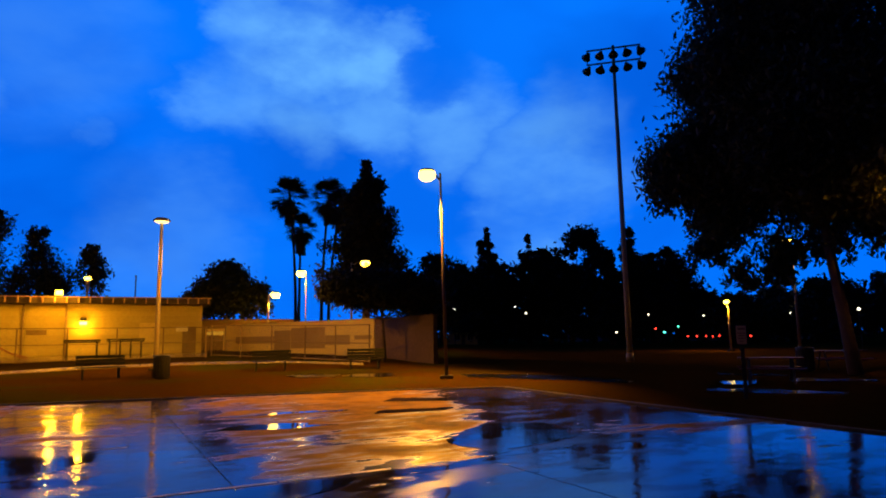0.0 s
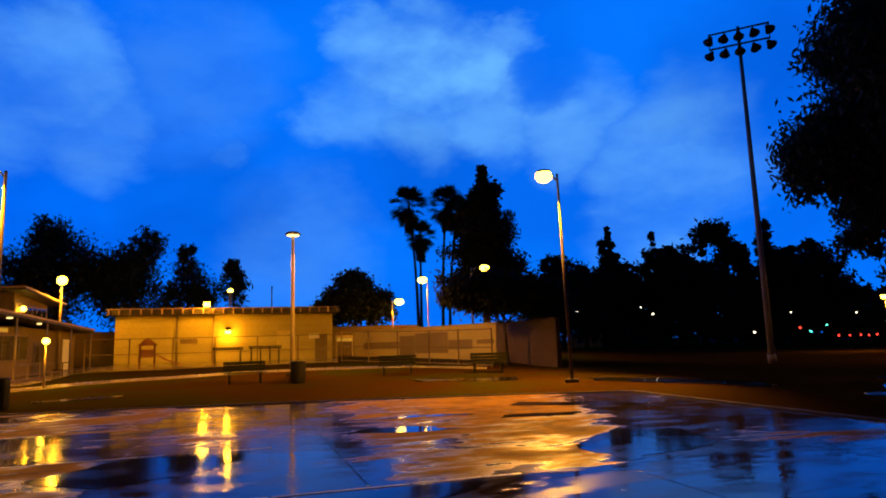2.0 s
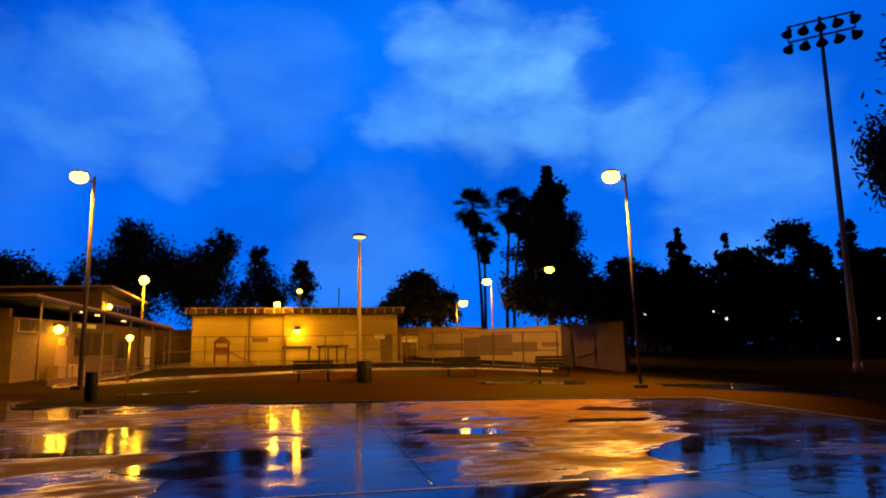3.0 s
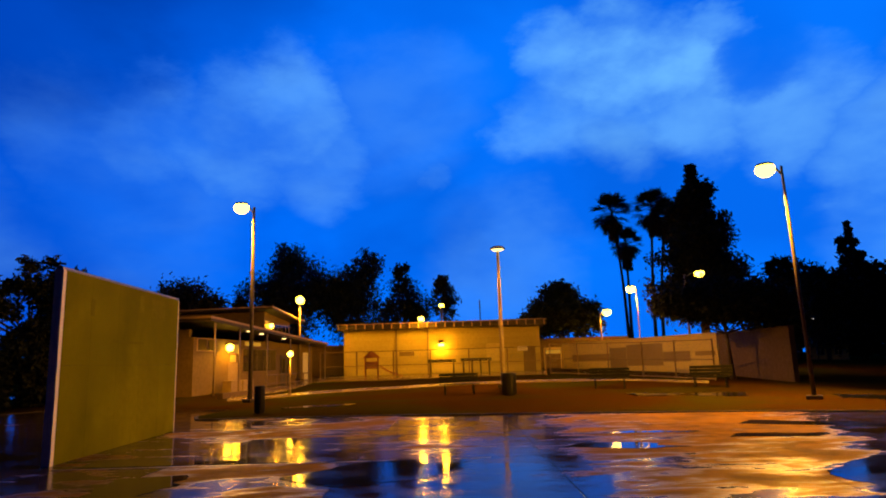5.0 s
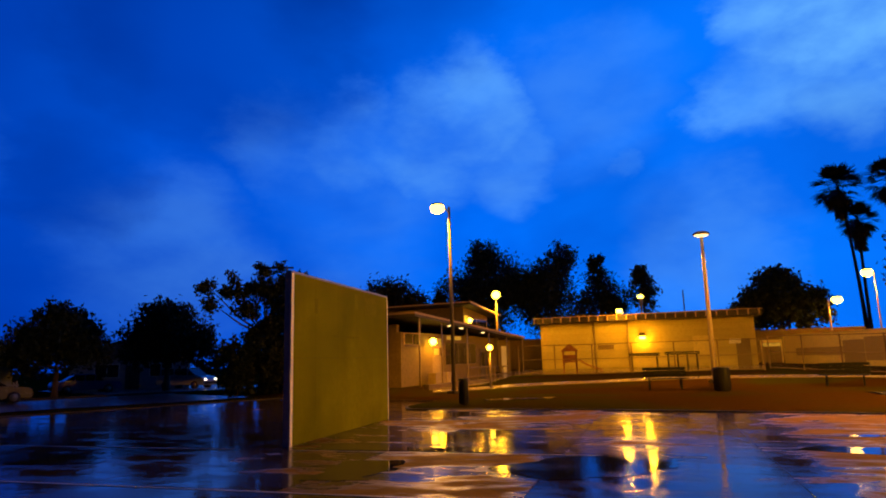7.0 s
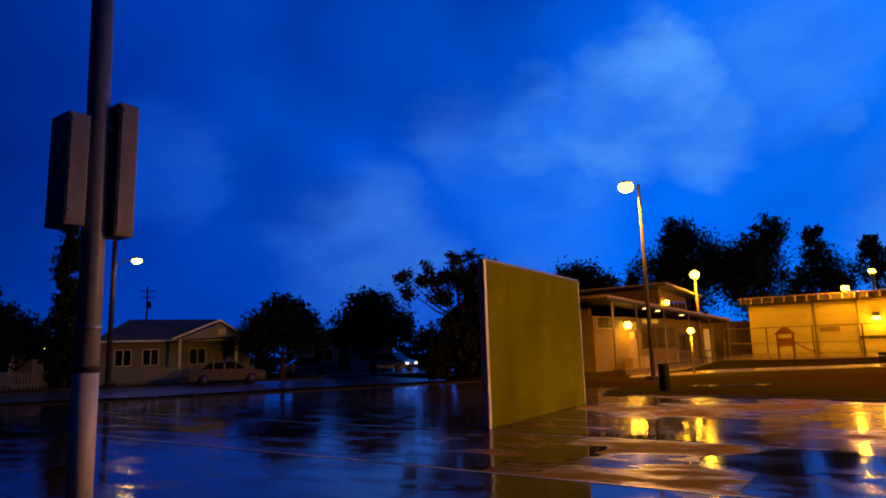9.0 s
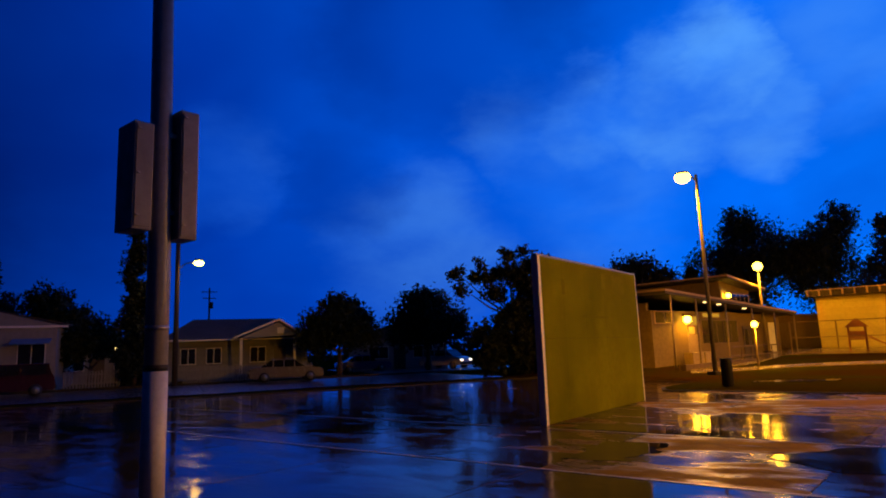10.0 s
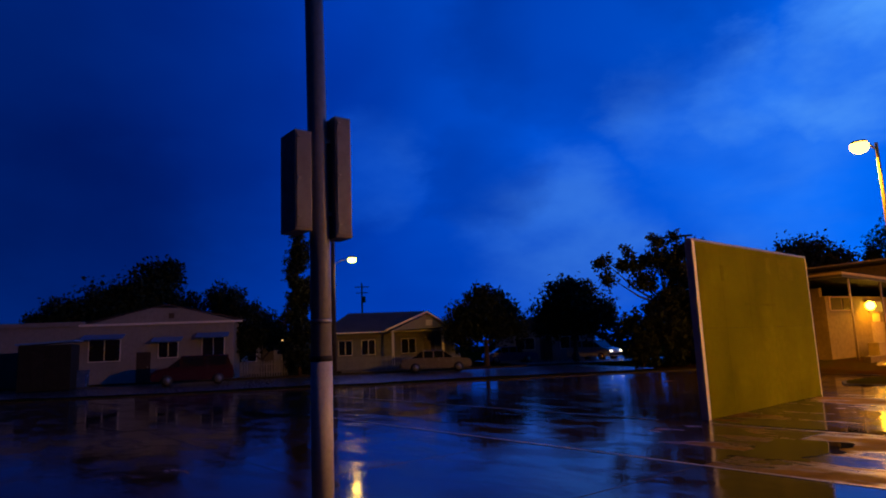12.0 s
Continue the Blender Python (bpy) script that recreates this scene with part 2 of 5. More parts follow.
DARK_METAL = material("dark_metal", ((0.014, 0.012, 0.011), (0.022, 0.019, 0.016), (0.009, 0.008, 0.008)), 4.0, (0.5, 0.75), 0.15, spec=0.25)
BENCH_PAINT = material("black_bench_paint", ((0.004, 0.004, 0.004), (0.006, 0.006, 0.005), (0.003, 0.003, 0.003)), 4.0, (0.5, 0.75), 0.15, spec=0.2)
GALVANISED = material("galvanised_steel", ((0.26, 0.26, 0.26), (0.33, 0.33, 0.32), (0.19, 0.18, 0.17)), 2.5, (0.3, 0.55), 0.1, metal=0.75)
POLE_PAINT = material("pole_paint", ((0.24, 0.18, 0.11), (0.29, 0.22, 0.14), (0.18, 0.13, 0.08)), 1.5, (0.35, 0.6), 0.12, metal=0.2)
PALE_POLE = material("pale_pole_paint", ((0.50, 0.42, 0.27), (0.57, 0.48, 0.32), (0.40, 0.33, 0.2)), 1.5, (0.5, 0.75), 0.12)
# POLE_PAINT darkened in colour to hold down the lamp's light on its own pole
DIMMED_POLE = material("dimmed_pole_paint", ((0.09, 0.07, 0.045), (0.115, 0.09, 0.06), (0.065, 0.05, 0.032)), 1.5, (0.5, 0.7), 0.12)
# POLE_PAINT darkened: the shade of a pole's unlit side is in the colour
UNLIT_POLE = material("unlit_pole_paint", ((0.035, 0.026, 0.02), (0.05, 0.036, 0.028), (0.025, 0.018, 0.015)), 1.5, (0.5, 0.7), 0.12)
POLE_GREY = material("grey_pole_paint", ((0.17, 0.165, 0.16), (0.21, 0.20, 0.195), (0.12, 0.115, 0.11)), 1.8, (0.35, 0.6), 0.12)
PALE_GREY = material("pale_grey_paint", ((0.40, 0.38, 0.36), (0.47, 0.45, 0.43), (0.29, 0.27, 0.25)), 2.5, (0.4, 0.65), 0.12)
BOX_PAINT = material("grey_cabinet_paint", ((0.15, 0.14, 0.15), (0.18, 0.17, 0.18), (0.11, 0.1, 0.105)), 1.2, (0.4, 0.65), 0.08)
ROOFING = material("dark_roofing", ((0.05, 0.04, 0.035), (0.075, 0.06, 0.05), (0.03, 0.026, 0.024)), 1.5, (0.6, 0.9), 0.5)
FASCIA = material("fascia_wood", ((0.42, 0.27, 0.14), (0.5, 0.34, 0.18), (0.3, 0.19, 0.1)), 2.0, (0.5, 0.8), 0.2)
BARK = material("bark", ((0.065, 0.04, 0.025), (0.09, 0.055, 0.035), (0.04, 0.025, 0.016)), 2.5, (0.8, 0.95), 0.9)
WOOD_POLE = material("creosote_pole", ((0.045, 0.035, 0.028), (0.07, 0.052, 0.04), (0.03, 0.024, 0.02)), 2.5, (0.7, 0.9), 0.5)
LEAF = material("gum_leaf", ((0.055, 0.075, 0.04), (0.085, 0.10, 0.055), (0.04, 0.055, 0.03)), 1.0, (0.5, 0.75), 0.0, island=True, spread=0.6, through_light=0.35)
LEAF_DARK = material("dark_leaf", ((0.02, 0.03, 0.012), (0.035, 0.045, 0.018), (0.014, 0.02, 0.008)), 0.6, (0.6, 0.8), 0.0, island=True, spread=0.6, spec=0.2)
LEAF_WARM = material("olive_leaf", ((0.05, 0.05, 0.018), (0.075, 0.07, 0.026), (0.03, 0.03, 0.012)), 0.8, (0.55, 0.8), 0.0, island=True, spread=0.6, spec=0.3, through_light=0.35)
PALM_LEAF = material("palm_leaf", ((0.04, 0.05, 0.02), (0.06, 0.065, 0.026), (0.03, 0.035, 0.015)), 1.0, (0.5, 0.75), 0.0, island=True, spread=0.5)
THATCH = material("dry_palm_skirt", ((0.12, 0.08, 0.045), (0.16, 0.11, 0.06), (0.08, 0.05, 0.03)), 1.0, (0.8, 0.95), 0.0, island=True, spread=0.5)
GLASS = material("dark_glass", ((0.012, 0.013, 0.016), (0.02, 0.02, 0.022), (0.01, 0.01, 0.012)), 0.5, (0.04, 0.1), 0.0)
RED_PAINT = material("red_car_paint", ((0.045, 0.005, 0.005), (0.055, 0.006, 0.006), (0.035, 0.004, 0.004)), 0.5, (0.15, 0.25), 0.0, coat=0.6)
TAN_PAINT = material("tan_car_paint", ((0.16, 0.14, 0.11), (0.19, 0.16, 0.13), (0.13, 0.11, 0.09)), 0.5, (0.2, 0.3), 0.0, coat=0.5)
BLUE_PAINT = material("blue_car_paint", ((0.05, 0.10, 0.28), (0.06, 0.12, 0.32), (0.04, 0.08, 0.22)), 0.5, (0.2, 0.3), 0.0, coat=0.5)
SILVER_PAINT = material("silver_car_paint", ((0.55, 0.56, 0.58), (0.6, 0.61, 0.63), (0.5, 0.51, 0.53)), 0.5, (0.2, 0.3), 0.0, coat=0.5)
RUBBER = material("rubber", ((0.02, 0.02, 0.02), (0.03, 0.03, 0.03), (0.012, 0.012, 0.012)), 3.0, (0.7, 0.9), 0.2)
TABLE_RED = material("red_table_coating", ((0.09, 0.018, 0.012), (0.12, 0.025, 0.015), (0.06, 0.012, 0.009)), 2.0, (0.6, 0.8), 0.1, spec=0.15)
AWNING = material("blue_awning", ((0.08, 0.2, 0.45), (0.1, 0.24, 0.5), (0.06, 0.15, 0.35)), 1.5, (0.4, 0.6), 0.1)
DARK_DOOR = material("dark_door_paint", ((0.05, 0.035, 0.025), (0.07, 0.05, 0.035), (0.035, 0.025, 0.018)), 1.5, (0.4, 0.6), 0.1)
PLAY_RED = material("play_red_plastic", ((0.25, 0.07, 0.03), (0.3, 0.09, 0.04), (0.18, 0.05, 0.025)), 1.5, (0.35, 0.55), 0.05)
BULB = glowing("sodium_bulb", (1.0, 0.52, 0.07), 9.0)
BULB_SMALL = glowing("sodium_bulb_small", (1.0, 0.55, 0.03), 24.0)
BULB_STREET = glowing("street_bulb", (1.0, 0.62, 0.04), 45.0)
BULB_DIM = glowing("sodium_bulb_dim", (1.0, 0.62, 0.2), 3.0)
FAR_WHITE = glowing("far_white_lamp", (1.0, 0.85, 0.6), 4.0)
FAR_RED = glowing("far_red_lamp", (1.0, 0.05, 0.03), 3.0)
FAR_GREEN = glowing("far_green_lamp", (0.1, 1.0, 0.6), 3.0)
LIT_ROOM = glowing("lit_window", (1.0, 0.50, 0.04), 0.55)


# ---------------------------------------------------------------- mesh helpers
def link(name, mesh, mat, parent=None, label="", smooth=False):
    ob = new(name, mesh)
    mesh.materials.append(mat)
    if smooth:
        mesh.polygons.foreach_set("use_smooth", [True] * len(mesh.polygons))
    if parent:
        ob.parent = parent
    if label:
        tagged(ob, label)
    return ob


def part(name, bm, mat, parent=None, label="", smooth=False):
    me = bpy.data.meshes.new(name)
    bm.to_mesh(me)
    bm.free()
    return link(name, me, mat, parent, label, smooth)


def thing(name, m, label, category, group="", kind=""):
    ob = new(name)
    ob.empty_display_size = 0.1
    ob.matrix_basis = m
    return tagged(ob, label, category, group, kind)


def box(bm, x0, y0, z0, x1, y1, z1, bevel=0.0, m=None):
    r = bmesh.ops.create_cube(bm, size=1.0, matrix=Matrix.Translation(((x0 + x1) / 2, (y0 + y1) / 2, (z0 + z1) / 2)) @ Matrix.Diagonal((x1 - x0, y1 - y0, z1 - z0, 1)))
    vs = r["verts"]
    if bevel:
        es = list({e for v in vs for e in v.link_edges})
        made = bmesh.ops.bevel(bm, geom=es, offset=bevel, segments=2, affect="EDGES", profile=0.7)
        vs = list({v for v in made["verts"]} | {v for v in vs if v.is_valid})
    if m is not None:
        bmesh.ops.transform(bm, matrix=m, verts=vs)
    return vs


def boxed(name, x0, y0, z0, x1, y1, z1, mat, parent, bevel=0.0, label="", m=None):
    bm = bmesh.new()
    box(bm, x0, y0, z0, x1, y1, z1, bevel, m)
    return part(name, bm, mat, parent, label)


def tube(bm, pts, radii, sides=12):
    """A round bar along pts."""
    rings = []
    for i, p in enumerate(pts):
        p = Vector(p)
        a, b = Vector(pts[max(i - 1, 0)]), Vector(pts[min(i + 1, len(pts) - 1)])
        q = Vector((0, 0, 1)).rotation_difference((b - a).normalized())
        r = radii[i] if isinstance(radii, (list, tuple)) else radii
        rings.append([bm.verts.new(p + q @ Vector((r * math.cos(t), r * math.sin(t), 0))) for t in (math.tau * j / sides for j in range(sides))])
    for a, b in zip(rings, rings[1:]):
        for j in range(sides):
            bm.faces.new((a[j], a[(j + 1) % sides], b[(j + 1) % sides], b[j]))
    bm.faces.new(rings[0][::-1])
    bm.faces.new(rings[-1])


def barred(name, pts, radii, mat, parent, sides=12, label=""):
    bm = bmesh.new()
    tube(bm, pts, radii, sides)
    return part(name, bm, mat, parent, label, smooth=sides > 8)


def prism(name, outline, axis_len, mat, parent, m, bevel=0.0, label=""):
    """The outline in the x-z plane, drawn out along y by axis_len, centred."""
    bm = bmesh.new()
    a = [bm.verts.new((x, -axis_len / 2, z)) for x, z in outline]
    b = [bm.verts.new((x, axis_len / 2, z)) for x, z in outline]
    n = len(outline)
    for i in range(n):
        bm.faces.new((a[i], a[(i + 1) % n], b[(i + 1) % n], b[i]))
    bm.faces.new(a[::-1])
    bm.faces.new(b)
    bmesh.ops.recalc_face_normals(bm, faces=bm.faces)
    if bevel:
        bmesh.ops.bevel(bm, geom=list(bm.edges), offset=bevel, segments=2, affect="EDGES")
    bmesh.ops.transform(bm, matrix=m, verts=bm.verts)
    return part(name, bm, mat, parent, label)


def quads(name, corners, mat, parent=None, label=""):
    """Many loose four-cornered faces from an array (n, 4, 3)."""
    n = len(corners)
    me = bpy.data.meshes.new(name)
    me.vertices.add(n * 4)
    me.vertices.foreach_set("co", np.ascontiguousarray(corners, dtype=np.float32).ravel())
    me.loops.add(n * 4)
    me.loops.foreach_set("vertex_index", np.arange(n * 4, dtype=np.int32))
    me.polygons.add(n)
    me.polygons.foreach_set("loop_start", np.arange(0, n * 4, 4, dtype=np.int32))
    me.update(calc_edges=True)
    me.validate()
    return link(name, me, mat, parent, label)


def smoothstep(x, a, b):
    t = np.clip((np.asarray(x, dtype=float) - a) / (b - a), 0, 1)
    return t * t * (3 - 2 * t)


# ---------------------------------------------------------------- the lie of the land
TURN = 28.0                       # the court's joints run at this angle
U = Vector((math.cos(radians(TURN)), math.sin(radians(TURN)), 0))
V = Vector((-math.sin(radians(TURN)), math.cos(radians(TURN)), 0))
COURT = [(7.6, -14.0), (10.6, 4.0), (6.6, 11.0), (4.2, 15.9), (1.9, 20.9), (-1.2, 20.5), (-8.0, 18.8), (-12.0, 17.6), (-16.0, 16.0), (-17.6, 15.2), (-18.6, 16.0), (-20.0, 19.0), (-30.0, 18.0), (-29.6, 8.0), (-30.4, -7.0), (-30.6, -16.0), (-10.0, -16.0)]


def court_depth(x, y):
    """How far inside the court a place lies (negative: outside)."""
    x, y = np.asarray(x, dtype=float), np.asarray(y, dtype=float)
    best = np.full(x.shape, 1e9)
    inside = np.zeros(x.shape, dtype=bool)
    for (ax, ay), (bx, by) in zip(COURT, COURT[1:] + COURT[:1]):
        dx, dy = bx - ax, by - ay
        t = np.clip(((x - ax) * dx + (y - ay) * dy) / (dx * dx + dy * dy), 0, 1)
        best = np.minimum(best, np.hypot(x - ax - t * dx, y - ay - t * dy))
        cross = ((ay > y) != (by > y)) & (x < (bx - ax) * (y - ay) / (by - ay + 1e-12) + ax)
        inside ^= cross
    return np.where(inside, best, -best)


def land(x, y):
    """Height of the turf: it swells gently towards the park buildings."""
    x, y = np.asarray(x, dtype=float), np.asarray(y, dtype=float)
    d = np.hypot(x, y)
    az = np.degrees(np.arctan2(-x, y))
    rise = np.interp(d, [0, 20, 28, 34, 42, 52, 70, 400], [0, 0.0, 0.07, 0.22, 0.38, 0.72, 0.8, 0.3])
    side = smoothstep(az, -12, 8) * (1 - smoothstep(az, 50, 64))
    z = 0.05 + rise * side + 0.02 * np.sin(x * 0.7 + 1.3) * np.sin(y * 0.6)
    # a trodden hollow before the benches holds water
    hollow = smoothstep(az, 2.0, 3.6) * (1 - smoothstep(az, 13.8, 15.4)) * smoothstep(d, 25.4, 26.4) * (1 - smoothstep(d, 29.9, 31.0))
    return z * (1 - hollow) + 0.07 * hollow


def on_land(az, d):
    p = polar(az, d)
    return Vector((p.x, p.y, float(land(p.x, p.y)) - 0.01))


def build_ground():
    """One sheet of turf to the horizon; it dips under the court and the street."""
    radii = np.concatenate([np.arange(0, 60, 0.4), np.geomspace(60, 3000, 50)])
    azs = np.radians(np.linspace(0, 360, 721)[:-1])
    rr, aa = np.meshgrid(radii[1:], azs, indexing="ij")
    x, y = -rr * np.sin(aa), rr * np.cos(aa)
    z = land(x, y)
    inside = court_depth(x, y)
    dip = smoothstep(inside, -0.2, 0.4)
    z = z * (1 - dip) - 0.16 * dip
    z = np.where((x < -32.3) & (x > -45.0) & (y < 17.5), -0.1, z)
    n, k = rr.shape
    verts = np.stack([x, y, z], -1).reshape(-1, 3)
    verts = np.vstack([verts, [[0, 0, -0.12]]])
    faces = []
    for i in range(n - 1):
        for j in range(k):
            faces.append((i * k + j, i * k + (j + 1) % k, (i + 1) * k + (j + 1) % k, (i + 1) * k + j))
    for j in range(k):
        faces.append((n * k, (j + 1) % k, j))
    me = bpy.data.meshes.new("ground")
    me.from_pydata(verts.tolist(), [], faces)
    me.update()
    ob = link("ground", me, LAWN, smooth=True)
    bm = bmesh.new()
    bm.from_mesh(me)
    bmesh.ops.recalc_face_normals(bm, faces=bm.faces)
    if sum(f.normal.z for f in bm.faces) < 0:
        bmesh.ops.reverse_faces(bm, faces=bm.faces)
    bm.to_mesh(me)
    bm.free()
    tagged(ob, "rain-soaked park lawn worn to mud in patches", "ground", kind="structure")


build_ground()


def build_kerb():
    """A low concrete edging round the court, a real step up to the turf."""
    ob = thing("kerb", Matrix(), "low wet concrete edging round the court", "kerb", kind="structure")
    pts = [Vector((x, y, 0)) for x, y in COURT]
    for a, b in zip(pts, pts[1:] + pts[:1]):
        way = (b - a).normalized()
        side = Vector((-way.y, way.x, 0))
        n = max(1, round((b - a).length / 3.0))
        for i in range(n):
            p, q = a.lerp(b, i / n) + way * 0.006, a.lerp(b, (i + 1) / n) - way * 0.006
            bm = bmesh.new()
            box(bm, 0, -0.07, -0.15, (q - p).length, 0.07, 0.035, 0.012)
            bmesh.ops.transform(bm, matrix=Matrix.Translation(p) @ Matrix.Rotation(math.atan2(way.y, way.x), 4, "Z"), verts=bm.verts)
            part("kerbstone", bm, KERB, ob)


def build_street():
    bm = bmesh.new()
    box(bm, -45.0, -120, -0.3, -32.2, 17.6, 0.0)
    tagged(part("street", bm, ASPHALT), "dark wet asphalt side street", "road", kind="structure")
    bm = bmesh.new()
    box(bm, -45.3, -120, -0.3, -45.0, 17.6, 0.13, 0.02)
    tagged(part("street_kerb", bm, KERB), "concrete kerb along the side street", "kerb", kind="structure")
    bm = bmesh.new()
    box(bm, -64.0, 14.0, -0.3, -45.3, 27.0, 0.10)
    tagged(part("driveway", bm, ASPHALT), "wet asphalt car park behind the court", "driveway", kind="structure")


# ---------------------------------------------------------------- the handball wall
def build_handball_wall():
    near, far = Vector((-11.97, 7.15, 0)), Vector((-15.15, 12.3, 0))
    way = (far - near).normalized()
    length, height, thick = (far - near).length, 3.56, 0.085
    m = Matrix.Translation(near) @ Matrix.Rotation(math.atan2(way.y, way.x), 4, "Z")
    ob = thing("handball_wall", m, "tall olive-painted handball wall standing on the wet court", "wall")
    boxed("core", 0.02, 0.014, 0.0, length - 0.02, thick - 0.014, height - 0.04, KERB, ob, 0.005)
    cols, rows_ = 5, 2
    for i in range(cols):
        for j in range(rows_):
            x0, x1 = i * length / cols, (i + 1) * length / cols
            z0, z1 = j * (height - 0.03) / rows_, (j + 1) * (height - 0.03) / rows_
            boxed("panel", x0 + 0.002, -0.012, z0 + 0.002, x1 - 0.002, 0.014, z1 - 0.002, WALL_PAINT, ob)
            boxed("back_panel", x0 + 0.002, thick - 0.014, z0 + 0.002, x1 - 0.002, thick + 0.012, z1 - 0.002, WALL_PAINT, ob)
    boxed("cap", -0.01, -0.02, height - 0.03, length + 0.01, thick + 0.02, height + 0.02, GALVANISED, ob, 0.006, "pale metal capping strip")
    boxed("end_trim", -0.035, -0.0195, 0.0, 0.018, thick + 0.02, height - 0.032, WHITE, ob, 0.008, "white-painted end board")
    boxed("corner_strip", -0.036, -0.05, 0.0, 0.075, -0.0205, height - 0.034, WHITE, ob, 0.006, "white corner strip")
    boxed("far_end_trim", length - 0.018, -0.02, 0.0, length + 0.03, thick + 0.02, height - 0.032, WHITE, ob, 0.008)
    # a light bracket that stands up behind the near top corner
    barred("bracket_post", [(0.12, thick + 0.06, height - 0.6), (0.12, thick + 0.06, height + 0.10)], 0.025, DARK_METAL, ob, 8)
    barred("bracket_bar", [(-0.10, thick + 0.55, height + 0.10), (0.2, thick - 0.05, height + 0.10)], 0.022, DARK_METAL, ob, 8)
    # scuffs: patches where the paint was touched up
    for x, z, w, h in ((1.15, 2.75, 0.16, 0.34), (3.5, 3.0, 0.24, 0.4), (4.2, 2.9, 0.9, 0.5), (2.2, 2.25, 1.6, 0.05)):
        bm = bmesh.new()
        box(bm, x, -0.0155, z, x + w, -0.0125, z + h)
        part("paint_patch", bm, WALL_PATCH, ob, "duller touched-up patch of paint")


WALL_PATCH = material("olive_patch_paint", ((0.118, 0.124, 0.003), (0.15, 0.152, 0.004), (0.10, 0.106, 0.003)), 1.4, (0.7, 0.9), 0.05, 12, spec=0.01)
build_handball_wall()


# ---------------------------------------------------------------- lamps
def bowl_depth(bulb, globe):
    """How far a lens hangs below its hood, for its radius."""
    return 0.95 if globe else 0.3 if bulb is BULB_DIM else 0.72


def street_lamp(az, d, head_z, head_side, reach, watts, base_r=0.10, bulb=BULB, size=0.30, label="", lean=0.0, sides=12, pole_mat=None, foot=True, group="park lamps", tip=None, cone=170, blend=0.3, globe=False, behind=False):
    """A lamp post: foot, tapered pole with a collar, arm, housing and glowing lens. head_side: +1 turns the head to the viewer's left."""
    base = on_land(az, d)
    left = Vector((-math.cos(radians(az)), -math.sin(radians(az)), 0))
    ob = thing("street_lamp", Matrix.Translation(base), label or "tall painted steel park lamp with a lit sodium head", "street lamp", group)
    away = Vector((math.sin(radians(az)), -math.cos(radians(az)), 0)) * (base_r + size * 1.4) * (-1 if behind else 1)
    h = head_z - base.z
    pole_mat = pole_mat or POLE_PAINT
    top = left * lean
    if foot:
        boxed("footing", -0.24, -0.24, -0.1, 0.24, 0.24, 0.14, KERB, ob, 0.03, "concrete footing")
    barred("pole", [(0, 0, 0), tuple(top * 0.5 + Vector((0, 0, h * 0.5))), tuple(top + Vector((0, 0, h + 0.05)))], [base_r, base_r * 0.85, base_r * 0.6], pole_mat, ob, sides)
    barred("hand_hole", [tuple(left * base_r * 0.7 + Vector((0, 0, 0.55))), tuple(left * base_r * 0.7 + Vector((0, 0, 0.8)))], base_r * 0.4, pole_mat, ob, 8)
    head = top + left * (head_side * reach) + Vector((0, 0, h))
    if abs(reach) > 0.05:
        barred("arm", [tuple(top + Vector((0, 0, h - 0.25))), tuple(top + (head - top) * 0.45 + Vector((0, 0, h * 0.55 + 0.06))), tuple(head + Vector((0, 0, size * 0.35)))], 0.035, pole_mat, ob, 8)
    spin = Matrix.Rotation(math.atan2(left.y, left.x), 4, "Z")
    # the housing is a shallow tapered hood, the lens a bowl that hangs below its rim
    bm = bmesh.new()
    hood = ((0.0, 1.0), (0.10, 1.04), (0.28, 0.92), (0.46, 0.6), (0.52, 0.2)) if bulb is BULB_DIM else ((0.42, 0.7), (0.5, 0.74), (0.62, 0.6), (0.7, 0.2)) if not globe else ((0.6, 0.3), (0.66, 0.42), (0.78, 0.3), (0.85, 0.1))
    tube(bm, [(0, 0, size * z) for z, _ in hood], [size * r for _, r in hood], 18)
    bmesh.ops.transform(bm, matrix=Matrix.Translation(head) @ spin @ Matrix.Diagonal((1.08, 0.86, 1, 1)), verts=bm.verts)
    housing = part("housing", bm, pole_mat, ob, "cast lamp housing", smooth=True)
    # the bowl is swollen to its glare core: glow put into the shape
    bm = bmesh.new()
    k = 0.92 if not globe else 1.0
    bmesh.ops.create_uvsphere(bm, u_segments=18, v_segments=10, radius=1.0, matrix=Matrix.Translation(head - Vector((0, 0, size * 0.02))) @ spin @ Matrix.Diagonal((size * k, size * 0.78 * k, size * bowl_depth(bulb, globe), 1)))
    part("lens", bm, bulb, housing, "glowing sodium lens", smooth=True)
    if watts:
        lamp_light(base + head - Vector((0, 0, size * 1.35)) + (away if abs(reach) < 0.05 else Vector()), watts, size * 0.35, tip=tip, cone=cone, blend=blend)
    return ob


street_lamp(-0.2, 24.3, 7.80, 1, 0.5, 14500, base_r=0.07, lean=0.12, size=0.36, pole_mat=UNLIT_POLE, tip=(-0.62, -0.20), cone=144, blend=0.35)
street_lamp(45.2, 30.0, 8.8, 1, 0.55, 4200, base_r=0.10, size=0.38, pole_mat=DIMMED_POLE, tip=(0.35, 0.05), cone=146, blend=0.5)
# dim head; a far stronger unseen light is added behind it for the buildings
street_lamp(23.72, 34.0, 7.45, 0, 0.0, 4800, base_r=0.12, bulb=BULB_DIM, size=0.36, cone=164, blend=0.4, tip=(-0.12, 0.28), behind=True, label="pale steel park lamp with a dimly lit flat head", pole_mat=PALE_POLE)
